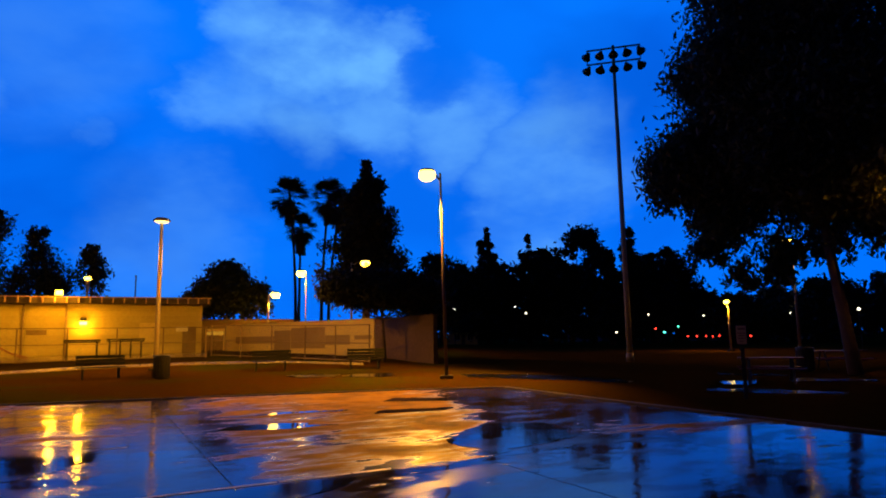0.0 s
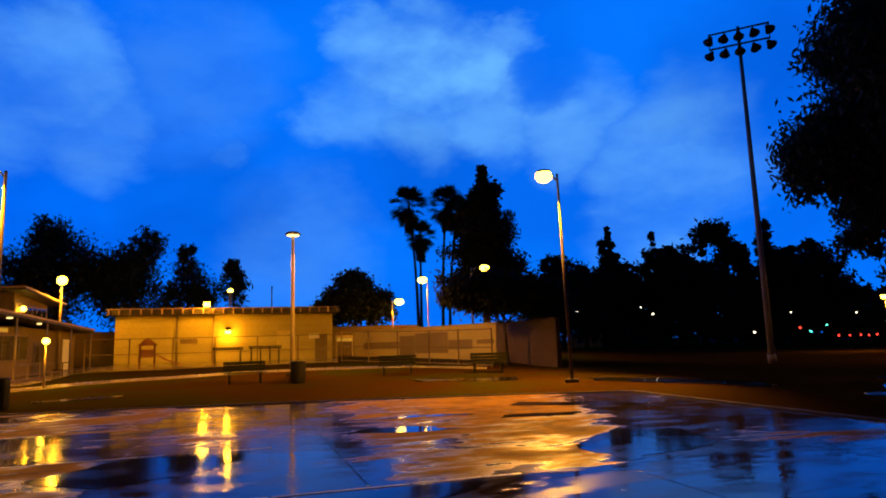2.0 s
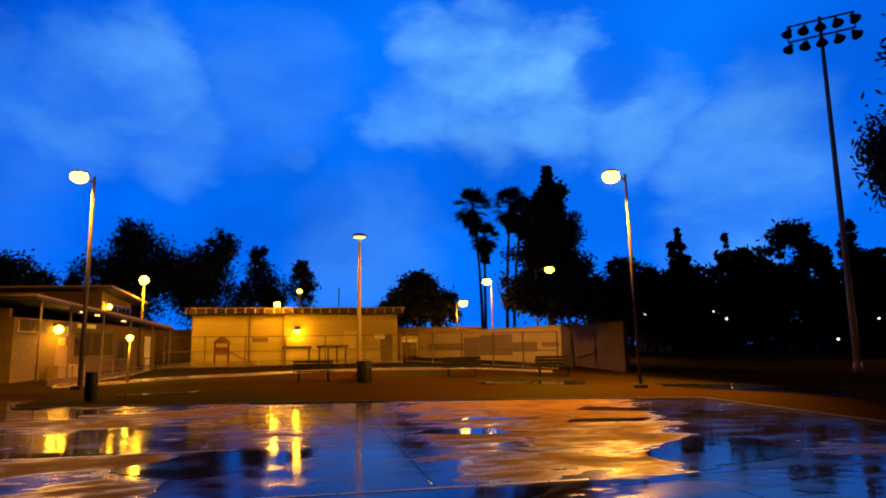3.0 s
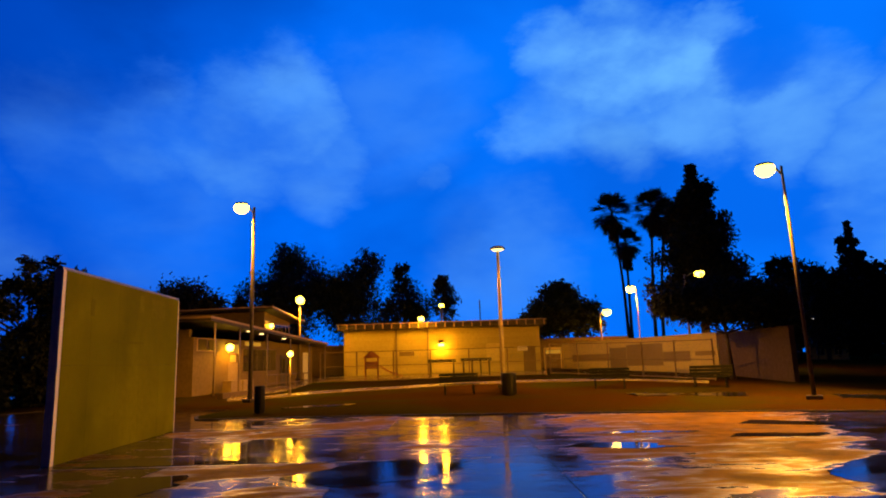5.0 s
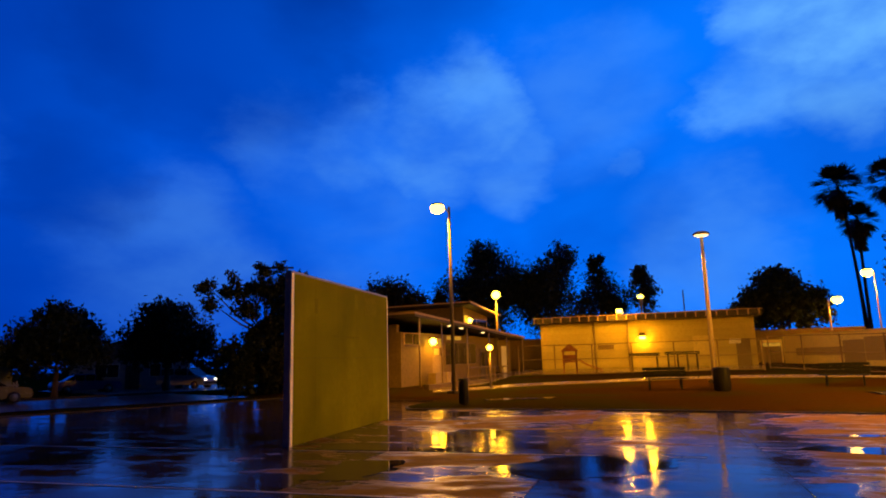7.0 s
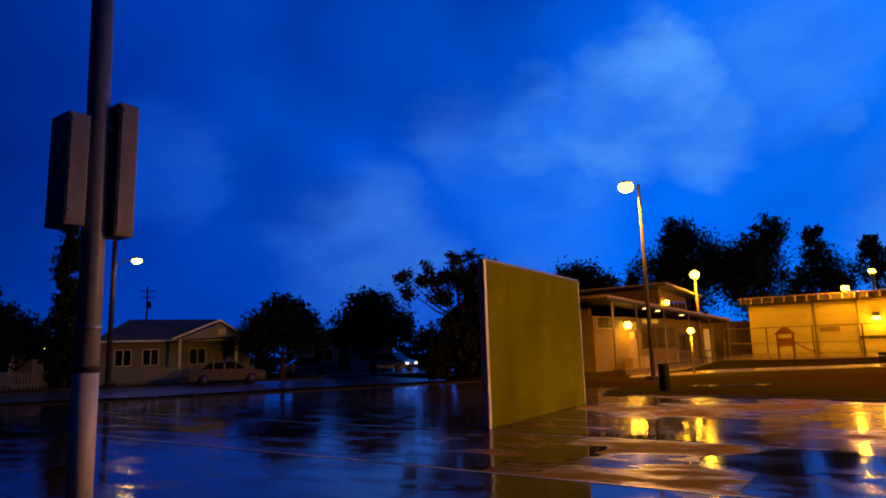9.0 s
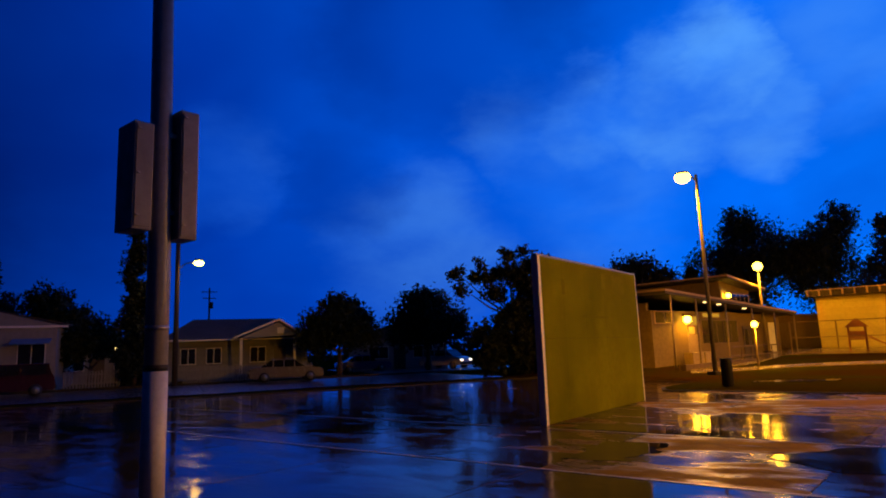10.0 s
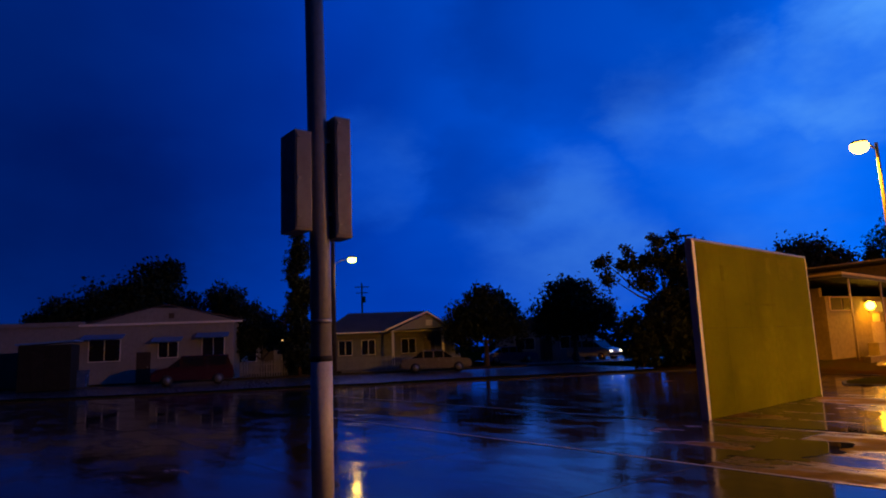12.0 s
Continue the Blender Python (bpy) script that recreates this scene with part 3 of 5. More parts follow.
street_lamp(8.07, 50.0, 7.4, -1, 1.05, 2200, bulb=BULB_SMALL, size=0.38)
street_lamp(12.0, 60.0, 7.6, 1, 0.45, 2200, base_r=0.08, bulb=BULB_SMALL, size=0.46)
street_lamp(15.15, 58.0, 5.5, -1, 0.6, 1800, bulb=BULB_SMALL, size=0.42)
street_lamp(41.25, 48.0, 6.4, 0, 0.0, 1800, bulb=BULB_SMALL, size=0.31, globe=True)
street_lamp(42.0, 33.0, 2.25, 0, 0.0, 260, base_r=0.05, bulb=BULB_SMALL, size=0.15, globe=True, label="short lamp post with a glowing globe beside the path", foot=False)
street_lamp(-23.75, 60.0, 4.2, 1, 0.1, 1500, bulb=BULB_SMALL, size=0.26)
street_lamp(-28.6, 44.0, 7.0, 1, 0.2, 900, bulb=BULB_SMALL, size=0.3)
street_lamp(-41.5, 27.0, 8.2, 1, 0.5, 2500, bulb=BULB, size=0.3)


def flared_lamp():
    """An up-lit flared column behind the park building."""
    base = on_land(28.9, 60.0)
    ob = thing("column_lamp", Matrix.Translation(base), "slim column lamp with a flared glowing top", "street lamp", "park lamps")
    barred("column", [(0, 0, 0), (0, 0, 4.7), (0, 0, 5.9)], [0.09, 0.07, 0.2], POLE_PAINT, ob, 12)
    barred("lens", [(0, 0, 5.92), (0, 0, 6.1), (0, 0, 6.2)], [0.2, 0.26, 0.12], BULB_SMALL, ob, 12)
    lamp_light(base + Vector((0, 0, 6.5)), 300, 0.2, down=False)


flared_lamp()


def flood_tower():
    base = on_land(-15.85, 38.9)
    across = Vector((math.cos(radians(-15.85)), math.sin(radians(-15.85)), 0))
    ob = thing("floodlight_tower", Matrix.Translation(base), "tall steel sports floodlight mast, unlit", "floodlight")
    barred("mast", [(0, 0, 0), (0, 0, 7.0), (0, 0, 19.05)], [0.175, 0.145, 0.09], PALE_POLE, ob, 16)
    barred("base_sleeve", [(0, 0, 0), (0, 0, 0.5)], 0.21, POLE_PAINT, ob, 16)
    for z in (18.9, 18.0):
        barred("crossarm", [tuple(across * -1.6 + Vector((0, 0, z))), tuple(across * 1.6 + Vector((0, 0, z)))], 0.055, DARK_METAL, ob, 8)
    for s in (-1.6, 1.6):
        barred("tie", [tuple(across * s * 0.98 + Vector((0, 0, 18.0))), tuple(across * s * 0.98 + Vector((0, 0, 18.9)))], 0.03, DARK_METAL, ob, 8)
    toward = Vector((-across.y, across.x, 0))
    for z in (18.9, 18.0):
        for i in range(5):
            s = -1.5 + i * 0.75
            at = across * s + Vector((0, 0, z - 0.32)) - toward * 0.12
            aim = (Vector((0, 0, -1)) + across * (s * 0.35) - toward * 0.45).normalized()
            fixture = barred("floodlight", [tuple(at - aim * 0.16), tuple(at), tuple(at + aim * 0.28)], [0.09, 0.15, 0.30], DARK_METAL, ob, 12)
            barred("bracket", [tuple(across * s + Vector((0, 0, z))), tuple(at - aim * 0.1)], 0.025, DARK_METAL, fixture, 6)
            barred("lens", [tuple(at + aim * 0.282), tuple(at + aim * 0.30)], 0.27, GLASS, fixture, 12)


flood_tower()


def cabinet_pole():
    """The near steel pole that carries two cabinets."""
    foot = Vector((-7.32, -0.085, 0))
    ob = thing("utility_pole", Matrix.Translation(foot), "thick steel pole on the court carrying two grey cabinets", "pole")
    barred("pole", [(0, 0, 0), (0, 0.0, 2.5), (0, -0.07, 7.6)], [0.113, 0.111, 0.10], POLE_GREY, ob, 20)
    barred("painted_foot", [(0, 0, 0.031), (0, 0, 1.499)], 0.1155, PALE_GREY, ob, 20, "paler repainted lower length")
    barred("band", [(0, 0, 1.50), (0, 0, 1.56)], 0.117, DARK_METAL, ob, 20)
    barred("sleeve", [(0, 0, 1.90), (0, 0, 1.95)], 0.115, GALVANISED, ob, 20)
    boxed("base_plate", -0.22, -0.22, 0.004, 0.22, 0.22, 0.03, GALVANISED, ob, 0.006)
    for x in (-0.17, 0.17):
        for y in (-0.17, 0.17):
            barred("bolt", [(x, y, 0.03), (x, y, 0.07)], 0.016, DARK_METAL, ob, 6)
    spin = Matrix.Rotation(radians(TURN), 4, "Z")
    for name, u, v, w, depth, z0, z1 in (("cabinet", -0.06, -0.255, 0.20, 0.37, 2.89, 4.0), ("cabinet", 0.04, 0.20, 0.20, 0.29, 2.83, 4.21)):
        bm = bmesh.new()
        box(bm, u - depth / 2, v - w / 2, z0, u + depth / 2, v + w / 2, z1, 0.012, spin)
        cab = part(name, bm, BOX_PAINT, ob, "tall grey sheet-metal cabinet")
        bm = bmesh.new()
        box(bm, u + depth / 2 + 0.001, v - w / 2 + 0.018, z0 + 0.03, u + depth / 2 + 0.012, v + w / 2 - 0.018, z1 - 0.03, 0.004, spin)
        part("door", bm, BOX_PAINT, cab)
        for z in (z0 + 0.13, (z0 + z1) / 2, z1 - 0.09):
            bm = bmesh.new()
            box(bm, u + depth / 2 + 0.013, v - w / 2 + 0.03, z, u + depth / 2 + 0.03, v - w / 2 + 0.06, z + 0.02, 0.003, spin)
            part("catch", bm, GALVANISED, cab, "small bright catch")
        s = 1 if v > 0 else -1
        for z in (z0 + 0.25, z1 - 0.3):
            boxed("strap", u - 0.05, min(0, v - s * w / 2), z, u + 0.05, max(0, v - s * w / 2), z + 0.05, GALVANISED, ob, 0.0, m=spin)


cabinet_pole()


# ---------------------------------------------------------------- park buildings
def face_frame(a, b, z=0.0):
    """Local axes for a facade from a to b: x along it, y into the building."""
    way = (b - a)
    return Matrix.Translation(Vector((a.x, a.y, z))) @ Matrix.Rotation(math.atan2(way.y, way.x), 4, "Z"), way.length


def panel_window(ob, x0, z0, x1, z1, y=-0.02, lit=False, bars=1, trim=None):
    trim = trim or FASCIA
    frame_ = boxed("window", x0, y - 0.03, z0, x1, y + 0.02, z1, trim, ob, 0.01)
    n = bars + 1
    for i in range(n):
        a, b = x0 + 0.05 + i * (x1 - x0 - 0.05) / n, x0 + (i + 1) * (x1 - x0 - 0.05) / n
        boxed("pane", a, y - 0.036, z0 + 0.05, b, y - 0.031, z1 - 0.05, LIT_ROOM if lit else GLASS, frame_, 0.0, "lit window pane" if lit else "dark window pane")
    return frame_


def main_building():
    a, b = polar(37.5, 52.5), polar(20.4, 52.0)
    m, w = face_frame(a, b, 0.6)
    ob = thing("park_building", m, "long low beige block park building with a flat beamed roof", "building")
    top = 3.72
    boxed("wall", 0, 0, -0.6, w, 9.0, top, STUCCO, ob, 0.02)
    for i in range(8):
        boxed("wall_course", 0.0, -0.012, 0.28 + i * 0.43, w, -0.001, 0.28 + i * 0.43 + 0.40, STUCCO, ob, 0.004)
    boxed("roof", -0.45, -0.7, top + 0.002, w + 0.5, 9.4, top + 0.42, ROOFING, ob, 0.03, "dark flat roof edge")
    n = 24
    for i in range(n):
        x = -0.3 + i * (w + 0.6) / (n - 1)
        boxed("rafter_tail", x - 0.045, -0.98, top + 0.03, x + 0.045, -0.703, top + 0.42, FASCIA, ob, 0.012, "pale rafter end")
    boxed("eave_edge", -0.5, -0.73, top + 0.425, w + 0.55, 9.4, top + 0.49, FASCIA, ob, 0.012)
    for x in (4.2, 6.7):
        barred("downpipe", [(x, -0.10, -0.2), (x, -0.10, top)], 0.07, POLE_PAINT, ob, 10)
    # notice boards and the dark doors
    boxed("notice_board", 11.3, -0.07, 1.05, 12.6, -0.016, 2.4, CREAM, ob, 0.01, "pale blank notice board")
    boxed("sign_plate", 13.75, -0.05, 1.75, 14.55, -0.016, 2.1, WHITE, ob, 0.01, "small white sign plate")
    for x in (14.2,):
        door = boxed("door", x, -0.03, 0.05, x + 0.95, -0.014, 2.1, BROWN_PAINT, ob, 0.01, "brown steel door")
        boxed("handle", x + 0.8, -0.07, 1.0, x + 0.86, -0.032, 1.12, GALVANISED, door, 0.005)
    boxed("vent", 4.4, -0.03, 1.6, 5.6, -0.014, 1.95, BROWN_PAINT, ob, 0.01)
    # wall lamp
    lamp = boxed("wall_lamp", 7.55, -0.25, 2.5, 7.95, -0.02, 2.78, DARK_METAL, ob, 0.03, "dark bulkhead lamp")
    boxed("lens", 7.52, -0.32, 2.28, 7.98, -0.06, 2.495, BULB_SMALL, lamp, 0.05, "glowing lens")
    lamp_light(m @ Vector((7.75, -0.6, 2.2)), 210, 0.15, down=False)
    roof_lamp = boxed("roof_lamp", 6.0, -0.9, top + 0.52, 6.5, -0.45, top + 0.9, DARK_METAL, ob, 0.05, "roof-edge floodlight")
    boxed("lens", 6.03, -1.0, top + 0.55, 6.47, -0.902, top + 0.87, BULB_SMALL, roof_lamp, 0.03, "glowing lens")
    lamp_light(m @ Vector((6.25, -1.9, top + 0.6)), 520, 0.2, down=False)
    barred("aerial", [(11.0, 3.0, top), (11.0, 3.0, top + 2.4)], 0.05, DARK_METAL, ob, 8)


main_building()


def pavilion():
    """The two-tier pavilion: a long canopy roof, and a raised hall whose roof stands above it at the far end."""
    a, b = polar(48.6, 36.5), polar(40.2, 51.0)
    m, w = face_frame(a, b, 0.25)
    ob = thing("pavilion", m, "low park pavilion with two tiers of flat roofs and lit entrances", "building")
    # x runs back along the lit side, y into the building
    boxed("side_wall", -1.5, 0, -0.4, w, 0.25, 3.0, BROWN_STUCCO, ob, 0.01)
    boxed("front_wall", -1.5, 0.251, -0.4, -1.25, 8.0, 3.4, BROWN_STUCCO, ob, 0.01)
    boxed("back_wall", w - 0.25, 0.251, -0.4, w, 8.0, 2.9, BROWN_STUCCO, ob, 0.01)

    def sloped(name, x0, y0, x1, y1, za, zb, thick, mat, label="", foot=None):
        bm = bmesh.new()
        for v in box(bm, x0, y0, 0, x1, y1, thick, 0.0):
            z = za + (zb - za) * (v.co.x - x0) / (x1 - x0)
            v.co.z = foot if foot is not None and v.co.z < thick / 2 else v.co.z + z
        return part(name, bm, mat, ob, label)

    sloped("lower_roof", -1.9, -1.1, w + 0.3, 8.6, 3.78, 2.88, 0.20, ROOFING, "dark canopy roof")
    sloped("lower_fascia", -1.95, -1.14, w + 0.35, -1.102, 3.90, 3.00, 0.11, FASCIA, "pale fascia board")
    sloped("front_fascia", -1.94, -1.1, -1.902, 8.6, 3.90, 3.90, 0.11, FASCIA)
    sloped("hall_wall", 9.0, 0.9, 13.5, 8.0, 5.1, 4.6, 0.02, BROWN_PAINT, "brown upper hall wall", foot=3.05)
    sloped("upper_roof", 8.2, 0.0, 14.0, 9.0, 5.18, 4.55, 0.18, ROOFING, "dark upper roof")
    sloped("upper_fascia", 8.16, -0.04, 14.04, -0.002, 5.28, 4.65, 0.10, FASCIA)
    sloped("upper_front_fascia", 8.16, 0.0, 8.198, 9.0, 5.28, 5.28, 0.10, FASCIA)
    for x in (-1.2, 1.55, 5.2, 8.9, 12.4, w + 0.1):
        barred("canopy_post", [(x, -0.98, -0.4), (x, -0.98, 3.66 - 0.051 * x)], 0.05, POLE_PAINT, ob, 10)
    # openings along the lit side
    panel_window(ob, -1.2, 2.3, 0.75, 2.98, bars=1)
    panel_window(ob, 2.15, 2.2, 3.55, 2.76, lit=True, bars=1)
    boxed("notice", 2.4, -0.03, 1.75, 3.1, -0.005, 2.15, CREAM, ob, 0.005, "pale paper notice")
    boxed("entrance_panel", 2.2, -0.035, 0.0, 3.5, -0.031, 1.72, FADED_PAINT, ob, 0.0, "tan lower panel of the entrance")
    panel_window(ob, 3.95, 1.15, 8.8, 2.55, bars=4, trim=BROWN_PAINT)
    # no window here: glowing panes stand in for the band lit by the soffit lamp
    panel_window(ob, 4.2, 2.66, 6.4, 2.95, lit=True, bars=3)
    for x in (9.6, 10.6):
        door = boxed("door", x, -0.04, -0.05, x + 0.95, -0.005, 2.15, DARK_DOOR, ob, 0.01, "dark double door leaf")
        boxed("pane", x + 0.2, -0.046, 1.0, x + 0.75, -0.041, 1.95, GLASS, door)
    boxed("white_door", 13.8, -0.04, 0.0, 14.9, -0.005, 2.4, WHITE, ob, 0.01, "white steel door")
    # the glazed side of the upper hall, with its lamp
    panel_window(ob, 9.9, 3.55, 13.2, 4.35, y=0.87, lit=False, bars=4)
    # the lamp's glow on the hall wall, put in as a cream patch
    boxed("hall_panel", 9.05, 0.86, 3.4, 9.85, 0.898, 4.5, CREAM, ob, 0.01, "cream patch painting in the lamplit wall under the upper eave")
    for x, y, z, s, power in ((1.9, 0.0, 2.53, 0.17, 300), (9.5, 0.86, 4.15, 0.13, 120)):
        lamp = boxed("wall_lamp", x - s * 0.6, y - 0.2, z + s * 1.05, x + s * 0.6, y - 0.02, z + s * 1.5, DARK_METAL, ob, 0.02, "dark lamp bracket")
        bm = bmesh.new()
        bmesh.ops.create_uvsphere(bm, u_segments=14, v_segments=8, radius=s * 1.25, matrix=Matrix.Translation((x, y - 0.25, z)))
        part("globe", bm, BULB_SMALL, lamp, "glowing globe", smooth=True)
        lamp_light(m @ Vector((x, y - 0.75, z - 0.1)), power, s, cone=176, blend=0.2)
    for x in (3.2, 4.9, 8.4):
        boxed("soffit_lamp", x - 0.1, -0.85, 3.60 - 0.051 * x, x + 0.1, -0.65, 3.66 - 0.051 * x, BULB_DIM, ob, 0.01, "small glowing soffit lamp")
    # planter boxes and rails along the front
    boxed("planter_wall", -3.0, -2.4, -0.4, 6.0, -2.1, 0.25, TAN, ob, 0.02, "low brown planter wall")
    for x in (0.75, 2.2):
        boxed("planter_box", x, -0.95, -0.3, x + 1.3, -0.45, 0.75, FADED_PAINT, ob, 0.03, "tan concrete planter box")
    for z in (0.45, 0.95):
        barred("handrail", [(4.0, -1.5, z), (11.5, -1.5, z)], 0.035, BROWN_PAINT, ob, 8)
    for i in range(6):
        barred("rail_post", [(4.0 + i * 1.5, -1.5, -0.4), (4.0 + i * 1.5, -1.5, 0.95)], 0.035, BROWN_PAINT, ob, 8)


pavilion()


MURAL = ((17.70, 14.60, 1.05, 1.60), (14.58, 13.23, 0.40, 2.00), (13.21, 10.32, 0.68, 2.15), (10.30, 8.18, 0.92, 1.57), (7.80, 6.28, 1.25, 1.53))   # compass ends and heights of the painted band


def along_wall(m, az):
    """Where the compass direction az meets the facade line of m, in metres along it."""
    inv = m.inverted()
    o, e = inv @ Vector((0, 0, 0)), inv @ polar(az, 100)
    return o.x + (e.x - o.x) * o.y / (o.y - e.y)


def mural_wall():
    """Cream perimeter wall with a faded brown band of painted shapes."""
    a, b = polar(18.5, 56.0), polar(6.1, 42.0)
    m, w = face_frame(a, b, 0.3)
    ob = thing("mural_wall", m, "cream perimeter wall with faded brown painted shapes", "wall")
    boxed("body", 0, 0, -0.4, w, 0.25, 2.5, CREAM, ob, 0.015)
    boxed("coping", -0.02, -0.05, 2.502, w + 0.02, 0.3, 2.6, STUCCO, ob, 0.01)
    for az0, az1, z0, z1 in MURAL:
        x0, x1 = along_wall(m, az0), along_wall(m, az1)
        boxed("painted_shape", x0, -0.006, z0, x1, -0.002, z1, FADED_PAINT, ob, 0.0, "faded brown painted shape")
    a2, b2 = polar(6.05, 41.9), polar(0.9, 34.5)
    m2, w2 = face_frame(a2, b2, 0.15)
    ob2 = thing("tan_wall", m2, "plain brown return of the perimeter wall", "wall")
    boxed("body", 0.05, 0, -0.3, w2, 0.25, 2.6, TAN, ob2, 0.015)
    boxed("coping", 0.05, -0.05, 2.602, w2 + 0.02, 0.3, 2.68, TAN, ob2, 0.01)
    # wall on beyond, between the building and the mural
    a3, b3 = polar(20.1, 56.5), polar(18.6, 57.0)
    m3, w3 = face_frame(a3, b3, 0.5)
    ob3 = thing("yard_gate", m3, "pale yard gate between building and wall", "gate")
    boxed("top_beam", 0, 0, 1.9, w3, 0.06, 2.1, CREAM, ob3, 0.01)
    for x in (0.0, w3 - 0.08):
        boxed("gate_post", x, -0.01, -0.1, x + 0.08, 0.07, 2.1, CREAM, ob3, 0.01)
    for i in range(9):
        barred("bar", [(0.1 + i * (w3 - 0.2) / 8, 0.03, 0.05), (0.1 + i * (w3 - 0.2) / 8, 0.03, 1.9)], 0.016, BROWN_PAINT, ob3, 6)


mural_wall()


def yard_wall(a, b, z, h, mat, label):
    m, w = face_frame(a, b, z)
    ob = thing("yard_wall", m, label, "wall")
    boxed("body", 0, 0, -0.5, w, 0.22, h, mat, ob, 0.015)
    boxed("coping", -0.02, -0.04, h + 0.002, w + 0.02, 0.26, h + 0.08, mat, ob, 0.01)
    return ob


yard_wall(polar(41.5, 53.0), polar(36.6, 56.0), 0.6, 2.6, TAN, "brown yard wall between pavilion and park building")
rear = yard_wall(polar(20.6, 62.0), polar(13.0, 64.0), 0.6, 2.9, TAN, "brown rear yard wall beside the park building")
panel_window(rear, 0.6, 1.5, 2.2, 1.9, lit=True, bars=2)


def chain_fence(name, pts, h, spacing=3.0):
    """Chain-link: posts, rails and the woven wire itself."""
    z0 = [float(land(p.x, p.y)) for p in pts]
    ob = thing(name, Matrix(), "chain-link fence on slim galvanised posts", "fence")
    for (a, za), (b, zb) in zip(zip(pts, z0), zip(pts[1:], z0[1:])):
        length = (b - a).length
        n = max(1, round(length / spacing))
        for i in range(n + 1):
            p = a.lerp(b, i / n)
            z = float(land(p.x, p.y))
            barred("post", [(p.x, p.y, z - 0.1), (p.x, p.y, z + h)], 0.042, BROWN_PAINT, ob, 8)
        for r in (0.08, h * 0.5, h - 0.04):
            barred("rail", [(a.x, a.y, za + r), (b.x, b.y, zb + r)], 0.028, BROWN_PAINT, ob, 6)
        k = int(length / 0.14)
        cor = []
        t = np.arange(k + 1) / k
        base = np.array(a)[None] + t[:, None] * (np.array(b) - np.array(a))[None]
        base[:, 2] = land(base[:, 0], base[:, 1]) + 0.08
        way = np.array((b - a).normalized())
        wv = way * 0.004
        for s in (1, -1):
            p0, p1 = base, base + s * way * min(h * 0.8, 1.4)
            p1 = p1 + np.array([0, 0, h - 0.12])
            cor.append(np.stack([p0 - wv, p0 + wv, p1 + wv, p1 - wv], 1))
        quads("wire", np.concatenate(cor), GALVANISED, ob, "woven fence wire")


chain_fence("fence", [polar(39.5, 46), polar(30, 44.5), polar(20, 45.5)], 2.0)
chain_fence("fence", [polar(19.6, 47), polar(12, 41), polar(6.5, 36)], 2.1)


# ---------------------------------------------------------------- park furniture
def park_bench():
    ob = thing("park_bench", Matrix.Translation((0, 0, 0)), "dark slatted park bench on two steel legs", "bench", "park benches")
    for i, (y, z) in enumerate(((-0.22, 0.45), (-0.08, 0.44), (0.06, 0.44), (0.20, 0.45))):
        boxed("seat_slat", -0.9, y - 0.055, z, 0.9, y + 0.055, z + 0.04, BENCH_PAINT, ob, 0.008)
    for y, z in ((0.27, 0.60), (0.31, 0.74), (0.35, 0.88)):
        boxed("back_slat", -0.9, y - 0.02, z - 0.062, 0.9, y + 0.02, z + 0.062, BENCH_PAINT, ob, 0.008)
    for x in (-0.65, 0.65):
        barred("leg", [(x, -0.18, 0.0), (x, -0.15, 0.43)], 0.03, BENCH_PAINT, ob, 8)
        barred("back_support", [(x, 0.18, 0.0), (x, 0.22, 0.44), (x, 0.38, 0.92)], 0.03, BENCH_PAINT, ob, 8)
        barred("brace", [(x, -0.2, 0.42), (x, 0.24, 0.42)], 0.022, BENCH_PAINT, ob, 6)
    return ob


def set_down(ob, az, d, turn=0.0, first=[]):
    p = on_land(az, d)
    m = Matrix.Translation(p) @ Matrix.Rotation(radians(az + turn), 4, "Z")
    if ob.name not in first:
        first.append(ob.name)
        ob.matrix_basis = m
        return ob
    return copy_thing(ob, m)


bench = park_bench()
for az, d, turn in ((27.55, 30.0, 6), (14.8, 31.5, -4), (6.9, 31.0, -10)):
    set_down(bench, az, d, turn)


def litter_bin(k=1.0, label="dark ribbed round litter bin on the lawn"):
    ob = thing("litter_bin", Matrix(), label, "litter bin", "litter bins")
    barred("body", [(0, 0, 0), (0, 0, 0.04), (0, 0, 0.84), (0, 0, 0.86)], [0.26 * k, 0.29 * k, 0.31 * k, 0.30 * k], DARK_METAL, ob, 20)
    for i in range(20):
        a = math.tau * i / 20
        boxed("rib", 0.296 * k, -0.02 * k, 0.05, 0.325 * k, 0.02 * k, 0.83, DARK_METAL, ob, 0.004, m=Matrix.Rotation(a, 4, "Z"))
    barred("rim", [(0, 0, 0.862), (0, 0, 0.91), (0, 0, 0.93)], [0.33 * k, 0.335 * k, 0.30 * k], DARK_METAL, ob, 20)
    barred("liner", [(0, 0, 0.931), (0, 0, 0.945)], 0.2 * k, RUBBER, ob, 16)
    return ob


bin_ = litter_bin()
for az, d in ((23.25, 29.0), (-28.8, 30.0)):
    set_down(bin_, az, d)
set_down(litter_bin(0.56, "slim dark litter bin at the lawn edge"), 44.4, 24.0)


def picnic_table():
    ob = thing("picnic_table", Matrix(), "red-coated metal picnic table with fixed benches", "table", "picnic tables")
    for i in range(5):
        y = -0.34 + i * 0.17
        boxed("top_slat", -0.92, y - 0.08, 0.73, 0.92, y + 0.08, 0.775, TABLE_RED, ob, 0.01)
    for s in (-1, 1):
        boxed("bench_seat", -0.92, s * 0.72 - 0.13, 0.43, 0.92, s * 0.72 + 0.13, 0.47, TABLE_RED, ob, 0.01)
